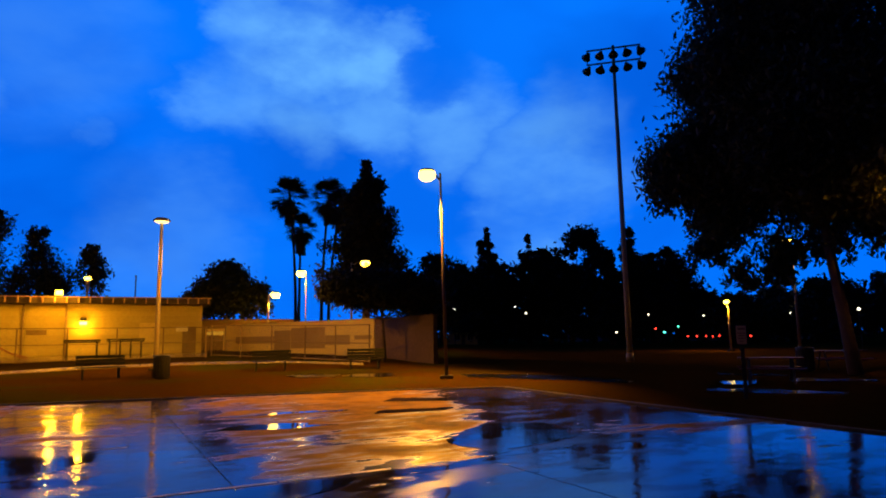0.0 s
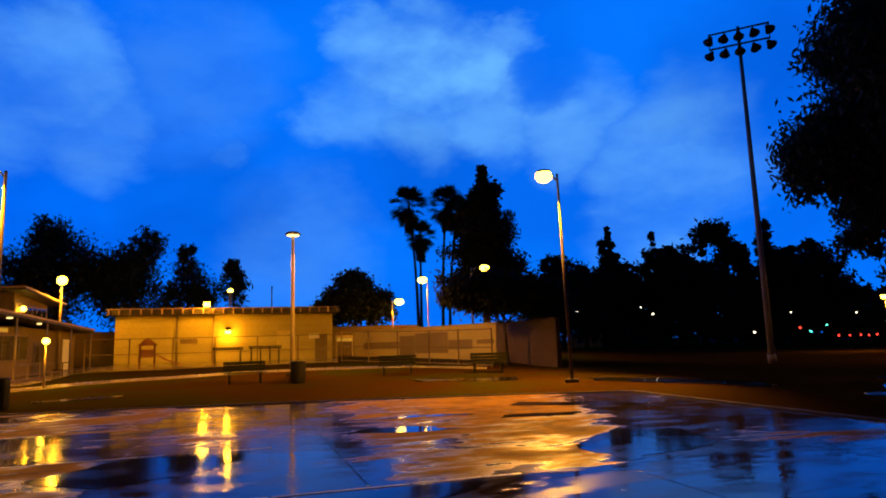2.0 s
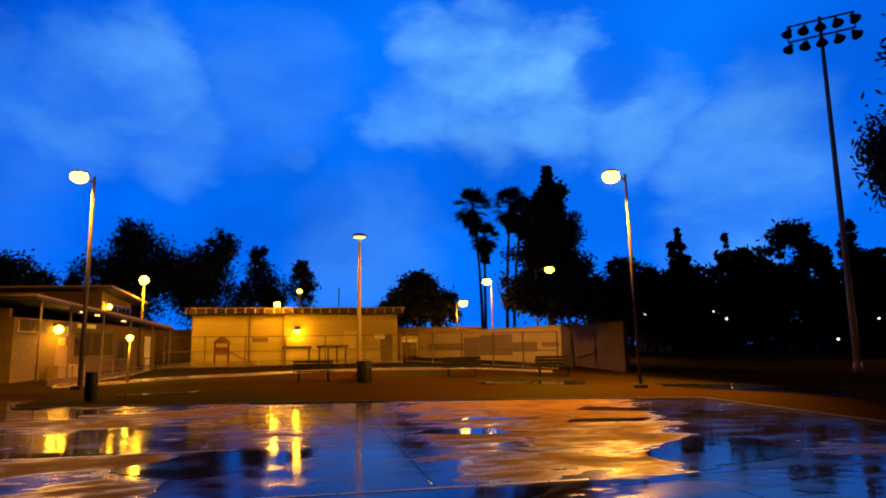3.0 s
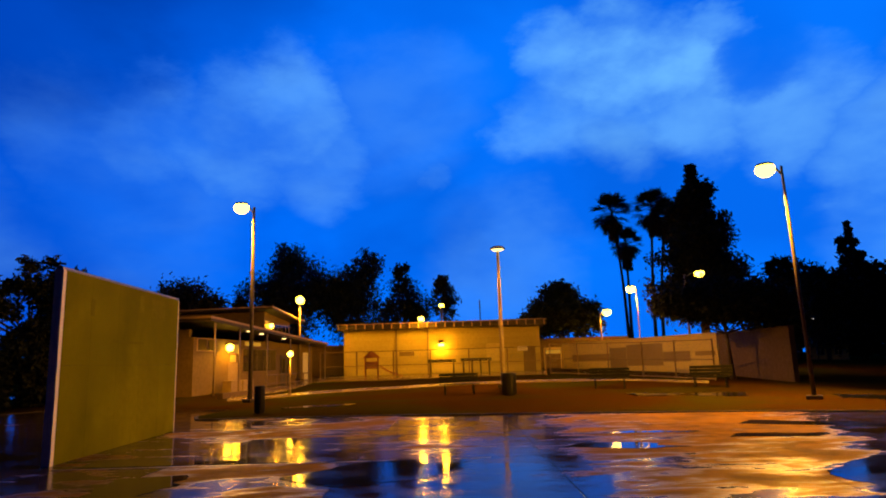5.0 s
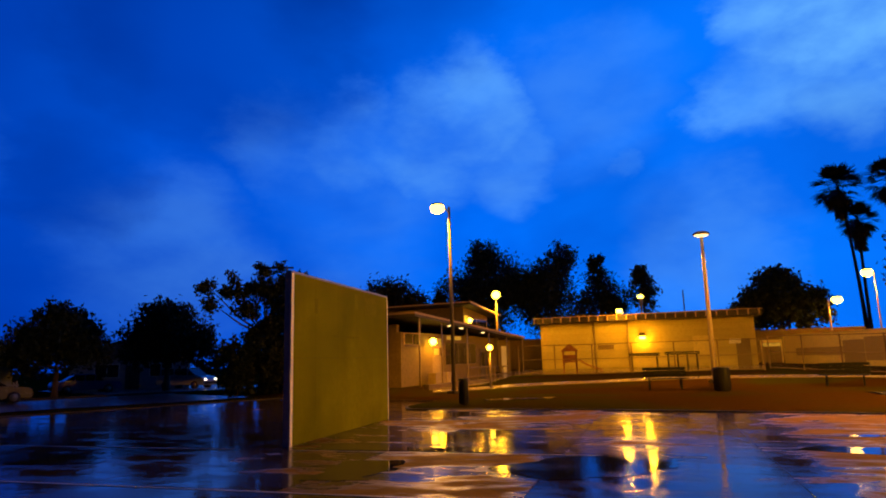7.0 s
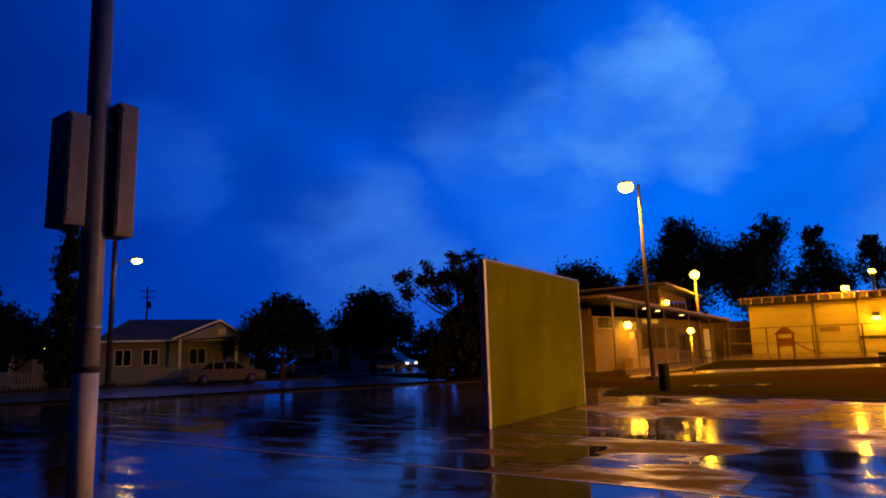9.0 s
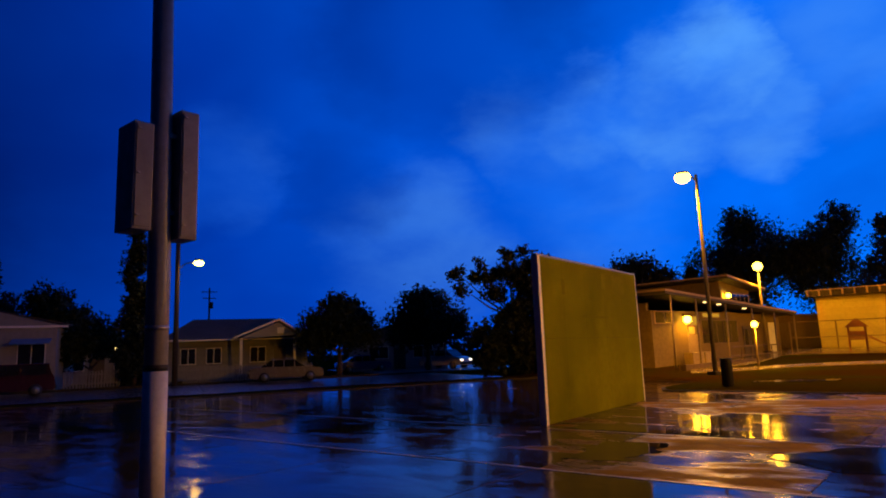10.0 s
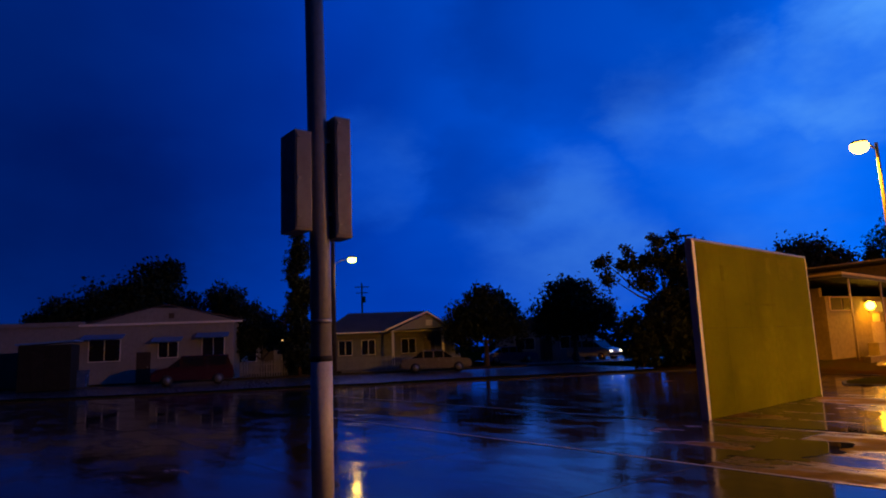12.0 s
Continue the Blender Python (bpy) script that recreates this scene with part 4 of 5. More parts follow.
    for x in (-0.6, 0.6):
        for s in (-1, 1):
            barred("leg", [(x, s * 0.62, 0.0), (x, s * 0.18, 0.73)], 0.035, DARK_METAL, ob, 8)
        barred("beam", [(x, -0.78, 0.41), (x, 0.78, 0.41)], 0.03, DARK_METAL, ob, 8)
    return ob


table = picnic_table()
for az, d, turn in ((-26.3, 23.0, 4), (-31.0, 31.0, 20)):
    set_down(table, az, d, turn)


def park_sign():
    p = on_land(-24.35, 17.2)
    ob = thing("park_sign", Matrix.Translation(p) @ Matrix.Rotation(radians(-24.35), 4, "Z"), "small park notice on a dark square post", "sign")
    boxed("post", -0.045, -0.045, -0.1, 0.045, 0.045, 1.66, DARK_METAL, ob, 0.008)
    plate = boxed("plate", -0.11, -0.075, 1.28, 0.11, -0.05, 1.72, FASCIA, ob, 0.008, "weathered brown notice plate")
    for i, (z, h, w) in enumerate(((1.62, 0.05, 0.16), (1.53, 0.025, 0.17), (1.47, 0.025, 0.14), (1.41, 0.025, 0.16), (1.34, 0.025, 0.10))):
        boxed("text_bar", -w / 2, -0.079, z, w / 2, -0.0755, z + h, BROWN_PAINT, plate)


park_sign()


def play_house():
    p = on_land(35.0, 47.5)
    ob = thing("play_structure", Matrix.Translation(p) @ Matrix.Rotation(radians(35), 4, "Z"), "small red-brown playhouse with a slide beside the fence", "play structure")
    for x in (-0.55, 0.35):
        for y in (-0.45, 0.45):
            barred("post", [(x, y, -0.1), (x, y, 1.5)], 0.06, PLAY_RED, ob, 8)
    boxed("deck", -0.62, -0.52, 0.72, 0.42, 0.52, 0.80, PLAY_RED, ob, 0.02)
    boxed("side_panel", -0.6, -0.5, 0.82, 0.4, -0.46, 1.25, PLAY_RED, ob, 0.02)
    prism("roof", [(-0.75, 1.5), (0.55, 1.5), (-0.1, 2.05)], 1.2, PLAY_RED, ob, Matrix(), 0.02)
    bm = bmesh.new()
    for i in range(9):
        x0, x1 = 0.42 + i * 0.19, 0.42 + (i + 1) * 0.19
        z0, z1 = 0.78 * (1 - i / 9) ** 1.3 + 0.12, 0.78 * (1 - (i + 1) / 9) ** 1.3 + 0.12
        vs = [bm.verts.new(c) for c in ((x0, -0.25, z0), (x1, -0.25, z1), (x1, 0.25, z1), (x0, 0.25, z0), (x0, -0.25, z0 - 0.05), (x1, -0.25, z1 - 0.05), (x1, 0.25, z1 - 0.05), (x0, 0.25, z0 - 0.05))]
        for f in ((0, 1, 2, 3), (7, 6, 5, 4), (0, 4, 5, 1), (3, 2, 6, 7)):
            bm.faces.new([vs[k] for k in f])
    part("slide", bm, PLAY_RED, ob)
    for y in (-0.27, 0.27):
        barred("slide_rail", [(0.42, y, 0.98), (1.2, y, 0.5), (2.1, y, 0.2)], 0.035, PLAY_RED, ob, 8)
    for i in range(4):
        barred("ladder_rung", [(-0.75 - 0.05 * (3 - i), -0.25, 0.12 + 0.18 * i), (-0.75 - 0.05 * (3 - i), 0.25, 0.12 + 0.18 * i)], 0.02, GALVANISED, ob, 6)


play_house()


def frame_rack(az, d, width, n, h, label):
    p = on_land(az, d)
    ob = thing("exercise_frame", Matrix.Translation(p) @ Matrix.Rotation(radians(az), 4, "Z"), label, "exercise frame", "exercise frames")
    for i in range(n):
        x = -width / 2 + i * width / (n - 1)
        barred("upright", [(x, 0, -0.1), (x, 0, h * (1 if i % 2 == 0 else 0.85))], 0.06, DARK_METAL, ob, 8)
        barred("rear_upright", [(x, 0.7, -0.1), (x, 0.7, h * 0.9)], 0.05, DARK_METAL, ob, 8)
    barred("top_bar", [(-width / 2 - 0.2, 0, h), (width / 2 + 0.2, 0, h)], 0.055, DARK_METAL, ob, 8)
    barred("rear_bar", [(-width / 2 - 0.2, 0.7, h * 0.9), (width / 2 + 0.2, 0.7, h * 0.9)], 0.05, DARK_METAL, ob, 8)


frame_rack(29.0, 48.5, 1.7, 2, 1.15, "dark steel exercise frame near the building")
frame_rack(26.0, 48.5, 1.9, 4, 1.2, "dark steel climbing frame with several uprights")


# ---------------------------------------------------------------- houses across the street
def awning(ob, x, z, w):
    prism("awning", [(-0.75, 0.0), (0.0, 0.32), (0.0, 0.36), (-0.77, 0.04)], w, AWNING, ob, Matrix.Translation((x, -0.005, z)) @ Matrix.Rotation(radians(90), 4, "Z"), 0.0, "blue metal window awning")


def pale_house():
    """Facade along x towards -y of the street; local x runs to the viewer's right."""
    a, b = Vector((-46.5, -25.5, 0)), Vector((-46.5, -6.7, 0))
    m, w = face_frame(a, b, 0.02)
    ob = thing("house", m, "low pale stucco house with blue window awnings", "house", "street houses")
    boxed("wall", 0, 0, 0, w, 8.0, 3.9, PALE_STUCCO, ob, 0.02)
    boxed("parapet", -0.05, -0.12, 3.902, 9.3, 8.1, 4.2, PALE_STUCCO, ob, 0.02)
    x0, x1, xp = 9.3, w + 0.35, 14.4
    prism("gable", [(x0, 3.95), (x1, 3.95), (xp + 0.9, 4.95), (xp - 0.9, 4.97)], 0.3, PALE_STUCCO, ob, Matrix.Translation((0, 0.10, 0)), 0.0)
    prism("roof", [(x0 - 0.3, 4.02), (xp, 5.15), (x1 + 0.25, 4.02), (x1 + 0.25, 4.10), (xp, 5.25), (x0 - 0.3, 4.10)], 8.2, ROOFING, ob, Matrix.Translation((0, 4.2, 0)), 0.0, "low gabled roof")
    boxed("eave_board", x0 - 0.3, -0.16, 3.86, x1 + 0.25, -0.06, 4.0, WHITE, ob, 0.01)
    boxed("gable_vent", xp + 0.2, -0.09, 4.25, xp + 0.55, -0.052, 4.6, DARK_DOOR, ob, 0.01)
    for x, z0, z1, ww in ((10.6, 1.5, 3.0, 2.0), (14.6, 1.6, 2.7, 1.3), (17.5, 1.3, 2.9, 1.5)):
        panel_window(ob, x - ww / 2, z0, x + ww / 2, z1, bars=1, trim=WHITE)
        awning(ob, x, z1 - 0.05, ww + 0.6)
    door = boxed("door", 12.6, -0.04, 0.0, 13.5, -0.005, 2.05, DARK_DOOR, ob, 0.01)
    boxed("handle", 13.3, -0.08, 0.98, 13.36, -0.042, 1.08, GALVANISED, door, 0.005)
    boxed("garage_door", 3.0, -0.04, 0.0, 5.6, -0.005, 2.3, DARK_DOOR, ob, 0.01)
    boxed("plinth", -0.02, -0.04, 0, 2.9, -0.003, 0.5, KERB, ob, 0.005)


pale_house()


def gabled_house():
    a, b = Vector((-52.0, -0.6, 0)), Vector((-52.0, 9.8, 0))
    m, w = face_frame(a, b, 0.02)
    ob = thing("house", m, "grey bungalow with a gabled porch and dark roof", "house", "street houses")
    boxed("wall", 0, 0, 0, w, 8.0, 2.95, GREY_SIDING, ob, 0.01)
    for i in range(9):
        boxed("siding_board", 0, -0.018, 0.2 + i * 0.3, w, -0.001, 0.2 + i * 0.3 + 0.285, GREY_SIDING, ob)
    # hip roof with its slope to the street
    bm = bmesh.new()
    co = [(-0.5, -0.7, 2.95), (w + 0.4, -0.7, 2.95), (w + 0.4, 8.6, 2.95), (-0.5, 8.6, 2.95), (2.0, 3.8, 4.75), (w - 2.0, 3.8, 4.75)]
    vs = [bm.verts.new(c) for c in co]
    for f in ((0, 1, 5, 4), (1, 2, 5), (2, 3, 4, 5), (3, 0, 4), (3, 2, 1, 0)):
        bm.faces.new([vs[i] for i in f])
    part("roof", bm, ROOFING, ob, "dark shingle roof")
    boxed("gutter", -0.52, -0.8, 2.9, w + 0.42, -0.7, 3.02, WHITE, ob, 0.01)
    # porch
    px0, px1, apex = 4.7, 9.5, 7.9
    prism("porch_gable", [(px0 + 0.35, 3.0), (px1 - 0.2, 3.15), (apex, 4.15)], 0.2, PALE_STUCCO, ob, Matrix.Translation((0, -1.75, 0)), 0.0, "pale porch gable")
    prism("porch_roof", [(px0, 2.98), (apex, 4.28), (px1 + 0.1, 3.2), (px1 + 0.1, 3.34), (apex, 4.44), (px0, 3.12)], 3.6, WHITE, ob, Matrix.Translation((0, -0.2, 0)), 0.0, "white-edged porch roof")
    boxed("attic_light", 7.8, -1.9, 3.3, 8.3, -1.86, 3.75, WHITE, ob, 0.01)
    for x in (5.2, 9.1):
        boxed("porch_post", x - 0.09, -1.85, 0, x + 0.09, -1.67, 3.05, WHITE, ob, 0.01)
    boxed("porch_floor", 4.9, -2.0, 0, 9.4, -0.02, 0.35, KERB, ob, 0.02)
    for x in (1.6, 3.4):
        panel_window(ob, x - 0.55, 1.2, x + 0.55, 2.4, bars=1, trim=WHITE)
    panel_window(ob, 6.0, 1.2, 7.2, 2.4, bars=1, trim=WHITE)
    boxed("door", 7.8, -0.05, 0.36, 8.7, -0.02, 2.4, DARK_DOOR, ob, 0.01)


gabled_house()


def small_house(az, d, w, h, ridge, label, mat, turn=0):
    p = polar(az, d)
    m = Matrix.Translation((p.x, p.y, 0.03)) @ Matrix.Rotation(radians(az + turn), 4, "Z")
    ob = thing("house", m, label, "house", "street houses")
    boxed("wall", -w / 2, 0, 0, w / 2, 7.0, h, mat, ob, 0.01)
    prism("roof", [(-w / 2 - 0.4, h), (w / 2 + 0.4, h), (0, ridge)], 7.8, ROOFING, ob, Matrix.Translation((0, 3.5, 0)), 0.0, "dark gabled roof")
    panel_window(ob, -w * 0.3, 1.0, -w * 0.1, 2.1, bars=1, trim=WHITE)
    panel_window(ob, w * 0.15, 1.0, w * 0.35, 2.1, bars=1, trim=WHITE)
    boxed("door", -0.05 * w, -0.04, 0, 0.07 * w, -0.005, 2.0, DARK_DOOR, ob, 0.01)


small_house(71.5, 60, 9, 2.8, 4.3, "small dim house behind the street trees", PALE_STUCCO)
small_house(95.5, 57, 8, 2.7, 4.0, "dark house behind a garden fence", GREY_SIDING)
small_house(-1.7, 102, 4.6, 2.3, 3.0, "far low building lit by orange light", CREAM)
small_house(-26.0, 150, 30, 3.6, 5.0, "long low building across the far road", PALE_STUCCO)
small_house(-14.0, 160, 18, 3.4, 5.2, "far low building behind the trees", PALE_STUCCO)


def garden_fence():
    ob = thing("garden_fence", Matrix.Translation((-46.2, 0, 0.03)), "pale picket fence in front of the gardens", "fence")
    for i in range(90):
        y = -6.2 + i * 0.17
        if 0.0 < y < 0.5:
            continue
        boxed("picket", -0.015, y, 0, 0.015, y + 0.11, 1.1 + 0.04 * math.sin(i * 1.7), GREY_SIDING, ob)
    for z in (0.3, 0.85):
        boxed("rail", 0.016, -6.2, z, 0.05, 9.1, z + 0.08, GREY_SIDING, ob)


garden_fence()


def shed():
    p = polar(111.4, 44.5)
    ob = thing("storage_shed", Matrix.Translation((p.x, p.y, 0.03)) @ Matrix.Rotation(radians(96), 4, "Z"), "dark storage shed in front of the pale house", "shed")
    boxed("body", -1.35, -0.9, 0, 1.35, 0.9, 2.6, DARK_METAL, ob, 0.03)
    prism("roof", [(-1.5, 2.6), (1.5, 2.75), (1.5, 2.85), (-1.5, 2.7)], 2.0, AWNING, ob, Matrix(), 0.0, "bluish metal roof")
    for x in (-0.62, 0.02):
        boxed("door", x, -0.93, 0.1, x + 0.6, -0.903, 2.2, DARK_METAL, ob, 0.01)


shed()


def wheelie_bin():
    p = polar(109.2, 44.8)
    ob = thing("wheeled_bin", Matrix.Translation((p.x, p.y, 0.03)) @ Matrix.Rotation(radians(92), 4, "Z"), "blue wheeled bin against the house", "bin")
    prism("body", [(-0.26, 0.06), (0.26, 0.06), (0.32, 1.0), (-0.32, 1.0)], 0.6, BLUE_PAINT, ob, Matrix(), 0.02)
    boxed("lid", -0.35, -0.36, 1.0, 0.35, 0.34, 1.07, BLUE_PAINT, ob, 0.02)
    for x in (-0.2, 0.2):
        barred("wheel", [(x - 0.03, 0.27, 0.1), (x + 0.03, 0.27, 0.1)], 0.1, RUBBER, ob, 12)


wheelie_bin()


# ---------------------------------------------------------------- parked vehicles
def vehicle(name, az, d, turn, paint, length, width, profile, glass, label, lit=False):
    """profile: side outline of the body, glass: side outline of the greenhouse; both in x-z."""
    p = polar(az, d)
    ob = thing(name, Matrix.Translation((p.x, p.y, 0.02)) @ Matrix.Rotation(radians(az + turn), 4, "Z"), label, "car", "parked cars")
    s = Matrix.Identity(4)
    body = prism("body", profile, width, paint, ob, s, 0.05)
    prism("cabin", glass, width - 0.28, GLASS, ob, s, 0.03, "dark tinted glass")
    xs = [x for x, _ in glass]
    zt = max(z for _, z in glass)
    tops = [x for x, z in glass if z > zt - 0.08]
    boxed("roof", min(tops) - 0.05, -width / 2 + 0.16, zt - 0.03, max(tops) + 0.05, width / 2 - 0.16, zt + 0.035, paint, ob, 0.025)
    zl = min(z for _, z in glass)
    for x in (min(tops), max(tops), (min(tops) + max(tops)) / 2):
        for y in (-1, 1):
            boxed("pillar", x - 0.04, y * (width / 2 - 0.15) - 0.02, zl, x + 0.04, y * (width / 2 - 0.15) + 0.02, zt, paint, ob, 0.01)
    for x in (-length * 0.31, length * 0.31):
        for y in (-1, 1):
            w = barred("wheel", [(x, y * (width / 2 - 0.2), 0.32), (x, y * (width / 2 + 0.01), 0.32)], 0.32, RUBBER, ob, 18)
            barred("hubcap", [(x, y * (width / 2 + 0.011), 0.32), (x, y * (width / 2 + 0.025), 0.32)], 0.2, GALVANISED, w, 14)
    for end in (-1, 1):
        boxed("bumper", end * length / 2 - 0.09, -width / 2 + 0.05, 0.36, end * length / 2 + 0.06, width / 2 - 0.05, 0.56, RUBBER, ob, 0.03)
        for y in (-1, 1):
            boxed("headlight" if end > 0 else "taillight", end * (length / 2 - 0.03) - 0.05, y * (width / 2 - 0.26) - 0.16, 0.66, end * (length / 2 - 0.03) + 0.05, y * (width / 2 - 0.26) + 0.16, 0.80, FAR_WHITE if lit and end > 0 else (GLASS if end > 0 else RED_PAINT), ob, 0.02, "lit headlight" if lit and end > 0 else "")
    return ob


SEDAN = [(-2.25, 0.28), (2.25, 0.28), (2.28, 0.62), (2.1, 0.82), (0.95, 0.92), (-1.35, 0.95), (-2.2, 0.9), (-2.3, 0.6)]
SEDAN_GLASS = [(-1.55, 0.9), (1.1, 0.9), (0.45, 1.36), (-0.85, 1.38)]
VAN = [(-2.2, 0.3), (2.2, 0.3), (2.25, 0.7), (1.95, 0.95), (1.1, 1.08), (-2.15, 1.1), (-2.25, 0.6)]
VAN_GLASS = [(-2.1, 1.05), (1.35, 1.05), (0.6, 1.62), (-1.9, 1.64)]
vehicle("car", 81.1, 43.0, 6, TAN_PAINT, 4.5, 1.75, SEDAN, SEDAN_GLASS, "tan sedan parked on the wet street")
vehicle("car", 74.6, 55.0, 12, BLUE_PAINT, 4.3, 1.7, SEDAN, SEDAN_GLASS, "blue sedan parked beyond the street")
vehicle("suv", 67.4, 57.0, -37, SILVER_PAINT, 4.4, 1.8, VAN, VAN_GLASS, "silver sport utility car with its lamps lit", lit=True)
vehicle("minivan", 101.3, 41.0, 180, RED_PAINT, 4.4, 1.8, VAN, VAN_GLASS, "dark red minivan parked at the kerb")


def pole_lamp():
    """Wooden utility pole with a street lamp on a bracket."""
    p = polar(89.85, 44.3)
    ob = thing("utility_pole", Matrix.Translation((p.x, p.y, 0.03)), "dark wooden utility pole with a lit street lamp", "pole")
    barred("pole", [(0, 0, 0), (0, 0, 9.6)], [0.17, 0.13], WOOD_POLE, ob, 12)
    barred("bracket", [(0, 0, 7.3), (0, 0.5, 7.7), (0, 1.15, 7.82)], 0.035, GALVANISED, ob, 8)
    head = boxed("housing", -0.14, 1.0, 7.82, 0.14, 1.5, 7.97, GALVANISED, ob, 0.04)
    bm = bmesh.new()
    bmesh.ops.create_uvsphere(bm, u_segments=12, v_segments=8, radius=0.24, matrix=Matrix.Translation((0, 1.27, 7.74)) @ Matrix.Diagonal((0.9, 1.25, 0.8, 1)))
    part("lens", bm, BULB_STREET, head, "glowing sodium lens", smooth=True)
    lamp_light(p + Vector((0.1, 1.27, 7.35)), 100, 0.2, colour=(1.0, 0.58, 0.10))
    q = polar(87.4, 120)
    ob = thing("utility_pole", Matrix.Translation((q.x, q.y, 0.03)), "far wooden utility pole with crossarms", "pole")
    barred("pole", [(0, 0, 0), (0, 0, 13.9)], [0.2, 0.14], WOOD_POLE, ob, 8)
    for z, r in ((13.2, 1.3), (12.1, 1.1)):
        barred("crossarm", [(0, -r, z), (0, r, z)], 0.09, WOOD_POLE, ob, 6)
    barred("transformer", [(0.2, 0.35, 10.3), (0.2, 0.35, 11.4)], 0.3, WOOD_POLE, ob, 10)


pole_lamp()


# ---------------------------------------------------------------- trees
rng = np.random.default_rng(7)


def leaf_cards(centres, radii, counts, size, droop=0.0, flat=1.0):
    """Small leaf quads: clumps scattered through each ellipsoid, leaves scattered round each clump."""
    out = []
    for c, r, n in zip(centres, radii, counts):
        c, r = np.array(c, dtype=float), np.array(r, dtype=float)
        k = max(6, n // 45)
        dirs = rng.normal(size=(k, 3))
        dirs /= np.linalg.norm(dirs, axis=1, keepdims=True)
        rad = rng.random(k) ** 0.45
        clump = c + dirs * rad[:, None] * r * rng.uniform(0.82, 1.1, size=(k, 1))
        spread = np.clip(r.mean() * 0.17, 0.16, 0.9)
        which = rng.integers(0, k, n)
        at = clump[which] + rng.normal(size=(n, 3)) * spread * np.array([1, 1, flat])
        at[:, 2] -= droop * rng.random(n) * spread
        a = rng.normal(size=(n, 3))
        a /= np.linalg.norm(a, axis=1, keepdims=True)
        a[:, 2] -= droop * 0.6
        b = rng.normal(size=(n, 3))
        b -= a * (a * b).sum(1, keepdims=True) / (a * a).sum(1, keepdims=True)
        b /= np.linalg.norm(b, axis=1, keepdims=True)
        s = size * rng.uniform(0.6, 1.4, size=(n, 1))
        out.append(np.stack([at - a * s, at + b * s * 0.45, at + a * s, at - b * s * 0.45], 1))
    return np.concatenate(out)


def tree(az, d, blobs, trunk_h, trunk_r, leaf=0.3, mat=None, label="", droop=0.0, n_limbs=6, lean=(0, 0), name="tree", base=None, density=1.0):
    """blobs: (along, depth, height, rx, rz, leaves): sideways offset to the viewer's left, offset away, centre height, radii."""
    base = base or on_land(az, d)
    left = np.array([-math.cos(radians(az)), -math.sin(radians(az)), 0])
    away = np.array([-math.sin(radians(az)), math.cos(radians(az)), 0])
    ob = thing(name, Matrix.Translation(base), label or "dark leafy tree seen against the dusk sky", "tree")
    cs = [left * b[0] + away * b[1] + np.array([0, 0, b[2]]) for b in blobs]
    rs = [(b[3], b[3], b[4]) for b in blobs]
    bm = bmesh.new()
    fork = Vector(left) * lean[0] + Vector(away) * lean[1] + Vector((0, 0, trunk_h))
    tube(bm, [(0, 0, -0.2), tuple(fork * 0.3), tuple(fork)], [trunk_r * 1.25, trunk_r, trunk_r * 0.7], 10)
    part("trunk", bm, BARK, ob, smooth=True)
    for i, c in enumerate(cs[:n_limbs]):
        c = Vector(c)
        mid = fork.lerp(c, 0.5) + Vector((0, 0, -0.08 * (c - fork).length))
        barred("limb", [tuple(fork * 0.97), tuple(mid), tuple(c)], [trunk_r * 0.5, trunk_r * 0.32, trunk_r * 0.1], BARK, ob, 7)
    fine = 1.0 if d > 90 else 1.9
    quads("crown", leaf_cards(cs, rs, [int(b[5] * density * fine) for b in blobs], leaf / fine ** 0.5, droop), mat or LEAF_DARK, ob, "crown of small dark leaves")
    return ob


def big_gum():
    """The large spreading gum tree beside the court."""
    blobs = [(0.3, 0, 10.5, 4.2, 3.0, 10000), (3.0, 0, 9.2, 2.8, 2.4, 7500), (5.2, -0.5, 8.4, 1.7, 1.8, 3600), (3.9, 0.5, 6.3, 1.6, 1.4, 2400), (2.2, 0.8, 4.5, 1.1, 1.0, 900), (3.4, -1, 11.9, 2.2, 2.0, 5000),
             (-3.5, 0, 9.5, 4.2, 3.6, 9500), (-7.5, 1, 9.0, 4.0, 3.6, 7500), (1.6, -1, 14.6, 2.9, 2.6, 7500), (-3.0, 0, 15.0, 4.6, 3.6, 10000), (-8.0, 0, 15.0, 4.5, 3.5, 7000), (-0.4, 0, 18.5, 3.6, 2.6, 6000), (-5, 0, 19.0, 4.5, 3.0, 6000),
             (-2.5, 1.5, 6.6, 2.6, 1.6, 3400), (-6.5, 1.5, 6.0, 2.6, 1.9, 3400), (0.4, 1.0, 6.8, 2.2, 1.4, 3000), (6.3, -0.5, 7.4, 0.8, 0.7, 420), (4.7, 0.2, 4.9, 0.8, 0.8, 420), (3.6, 0.6, 3.8, 0.6, 0.8, 260), (0.5, 1, 4.9, 0.9, 0.8, 420)]
    tree(-32.0, 28.0, blobs, 6.0, 0.21, 0.17, LEAF, "huge spreading gum tree with drooping foliage beside the court", droop=0.8, n_limbs=13, lean=(0.6, 0.3), density=1.15)
    tree(-35.5, 31.0, [(0, 0, 7.5, 2.6, 2.4, 2600), (-2.5, 0, 9.5, 3.0, 2.6, 2600)], 5.5, 0.5, 0.2, LEAF, "dark gum tree behind the picnic tables", droop=0.6, n_limbs=2)


big_gum()


def cone_blobs(h0, h1, r, n, steps=7, power=0.8):
    out = []
    for i in range(steps):
        t = i / (steps - 1)
        z = h0 + (h1 - h0) * t
        rr = r * (1 - t) ** power + 0.35
        off = 0.22 * rr * math.sin(i * 2.4)
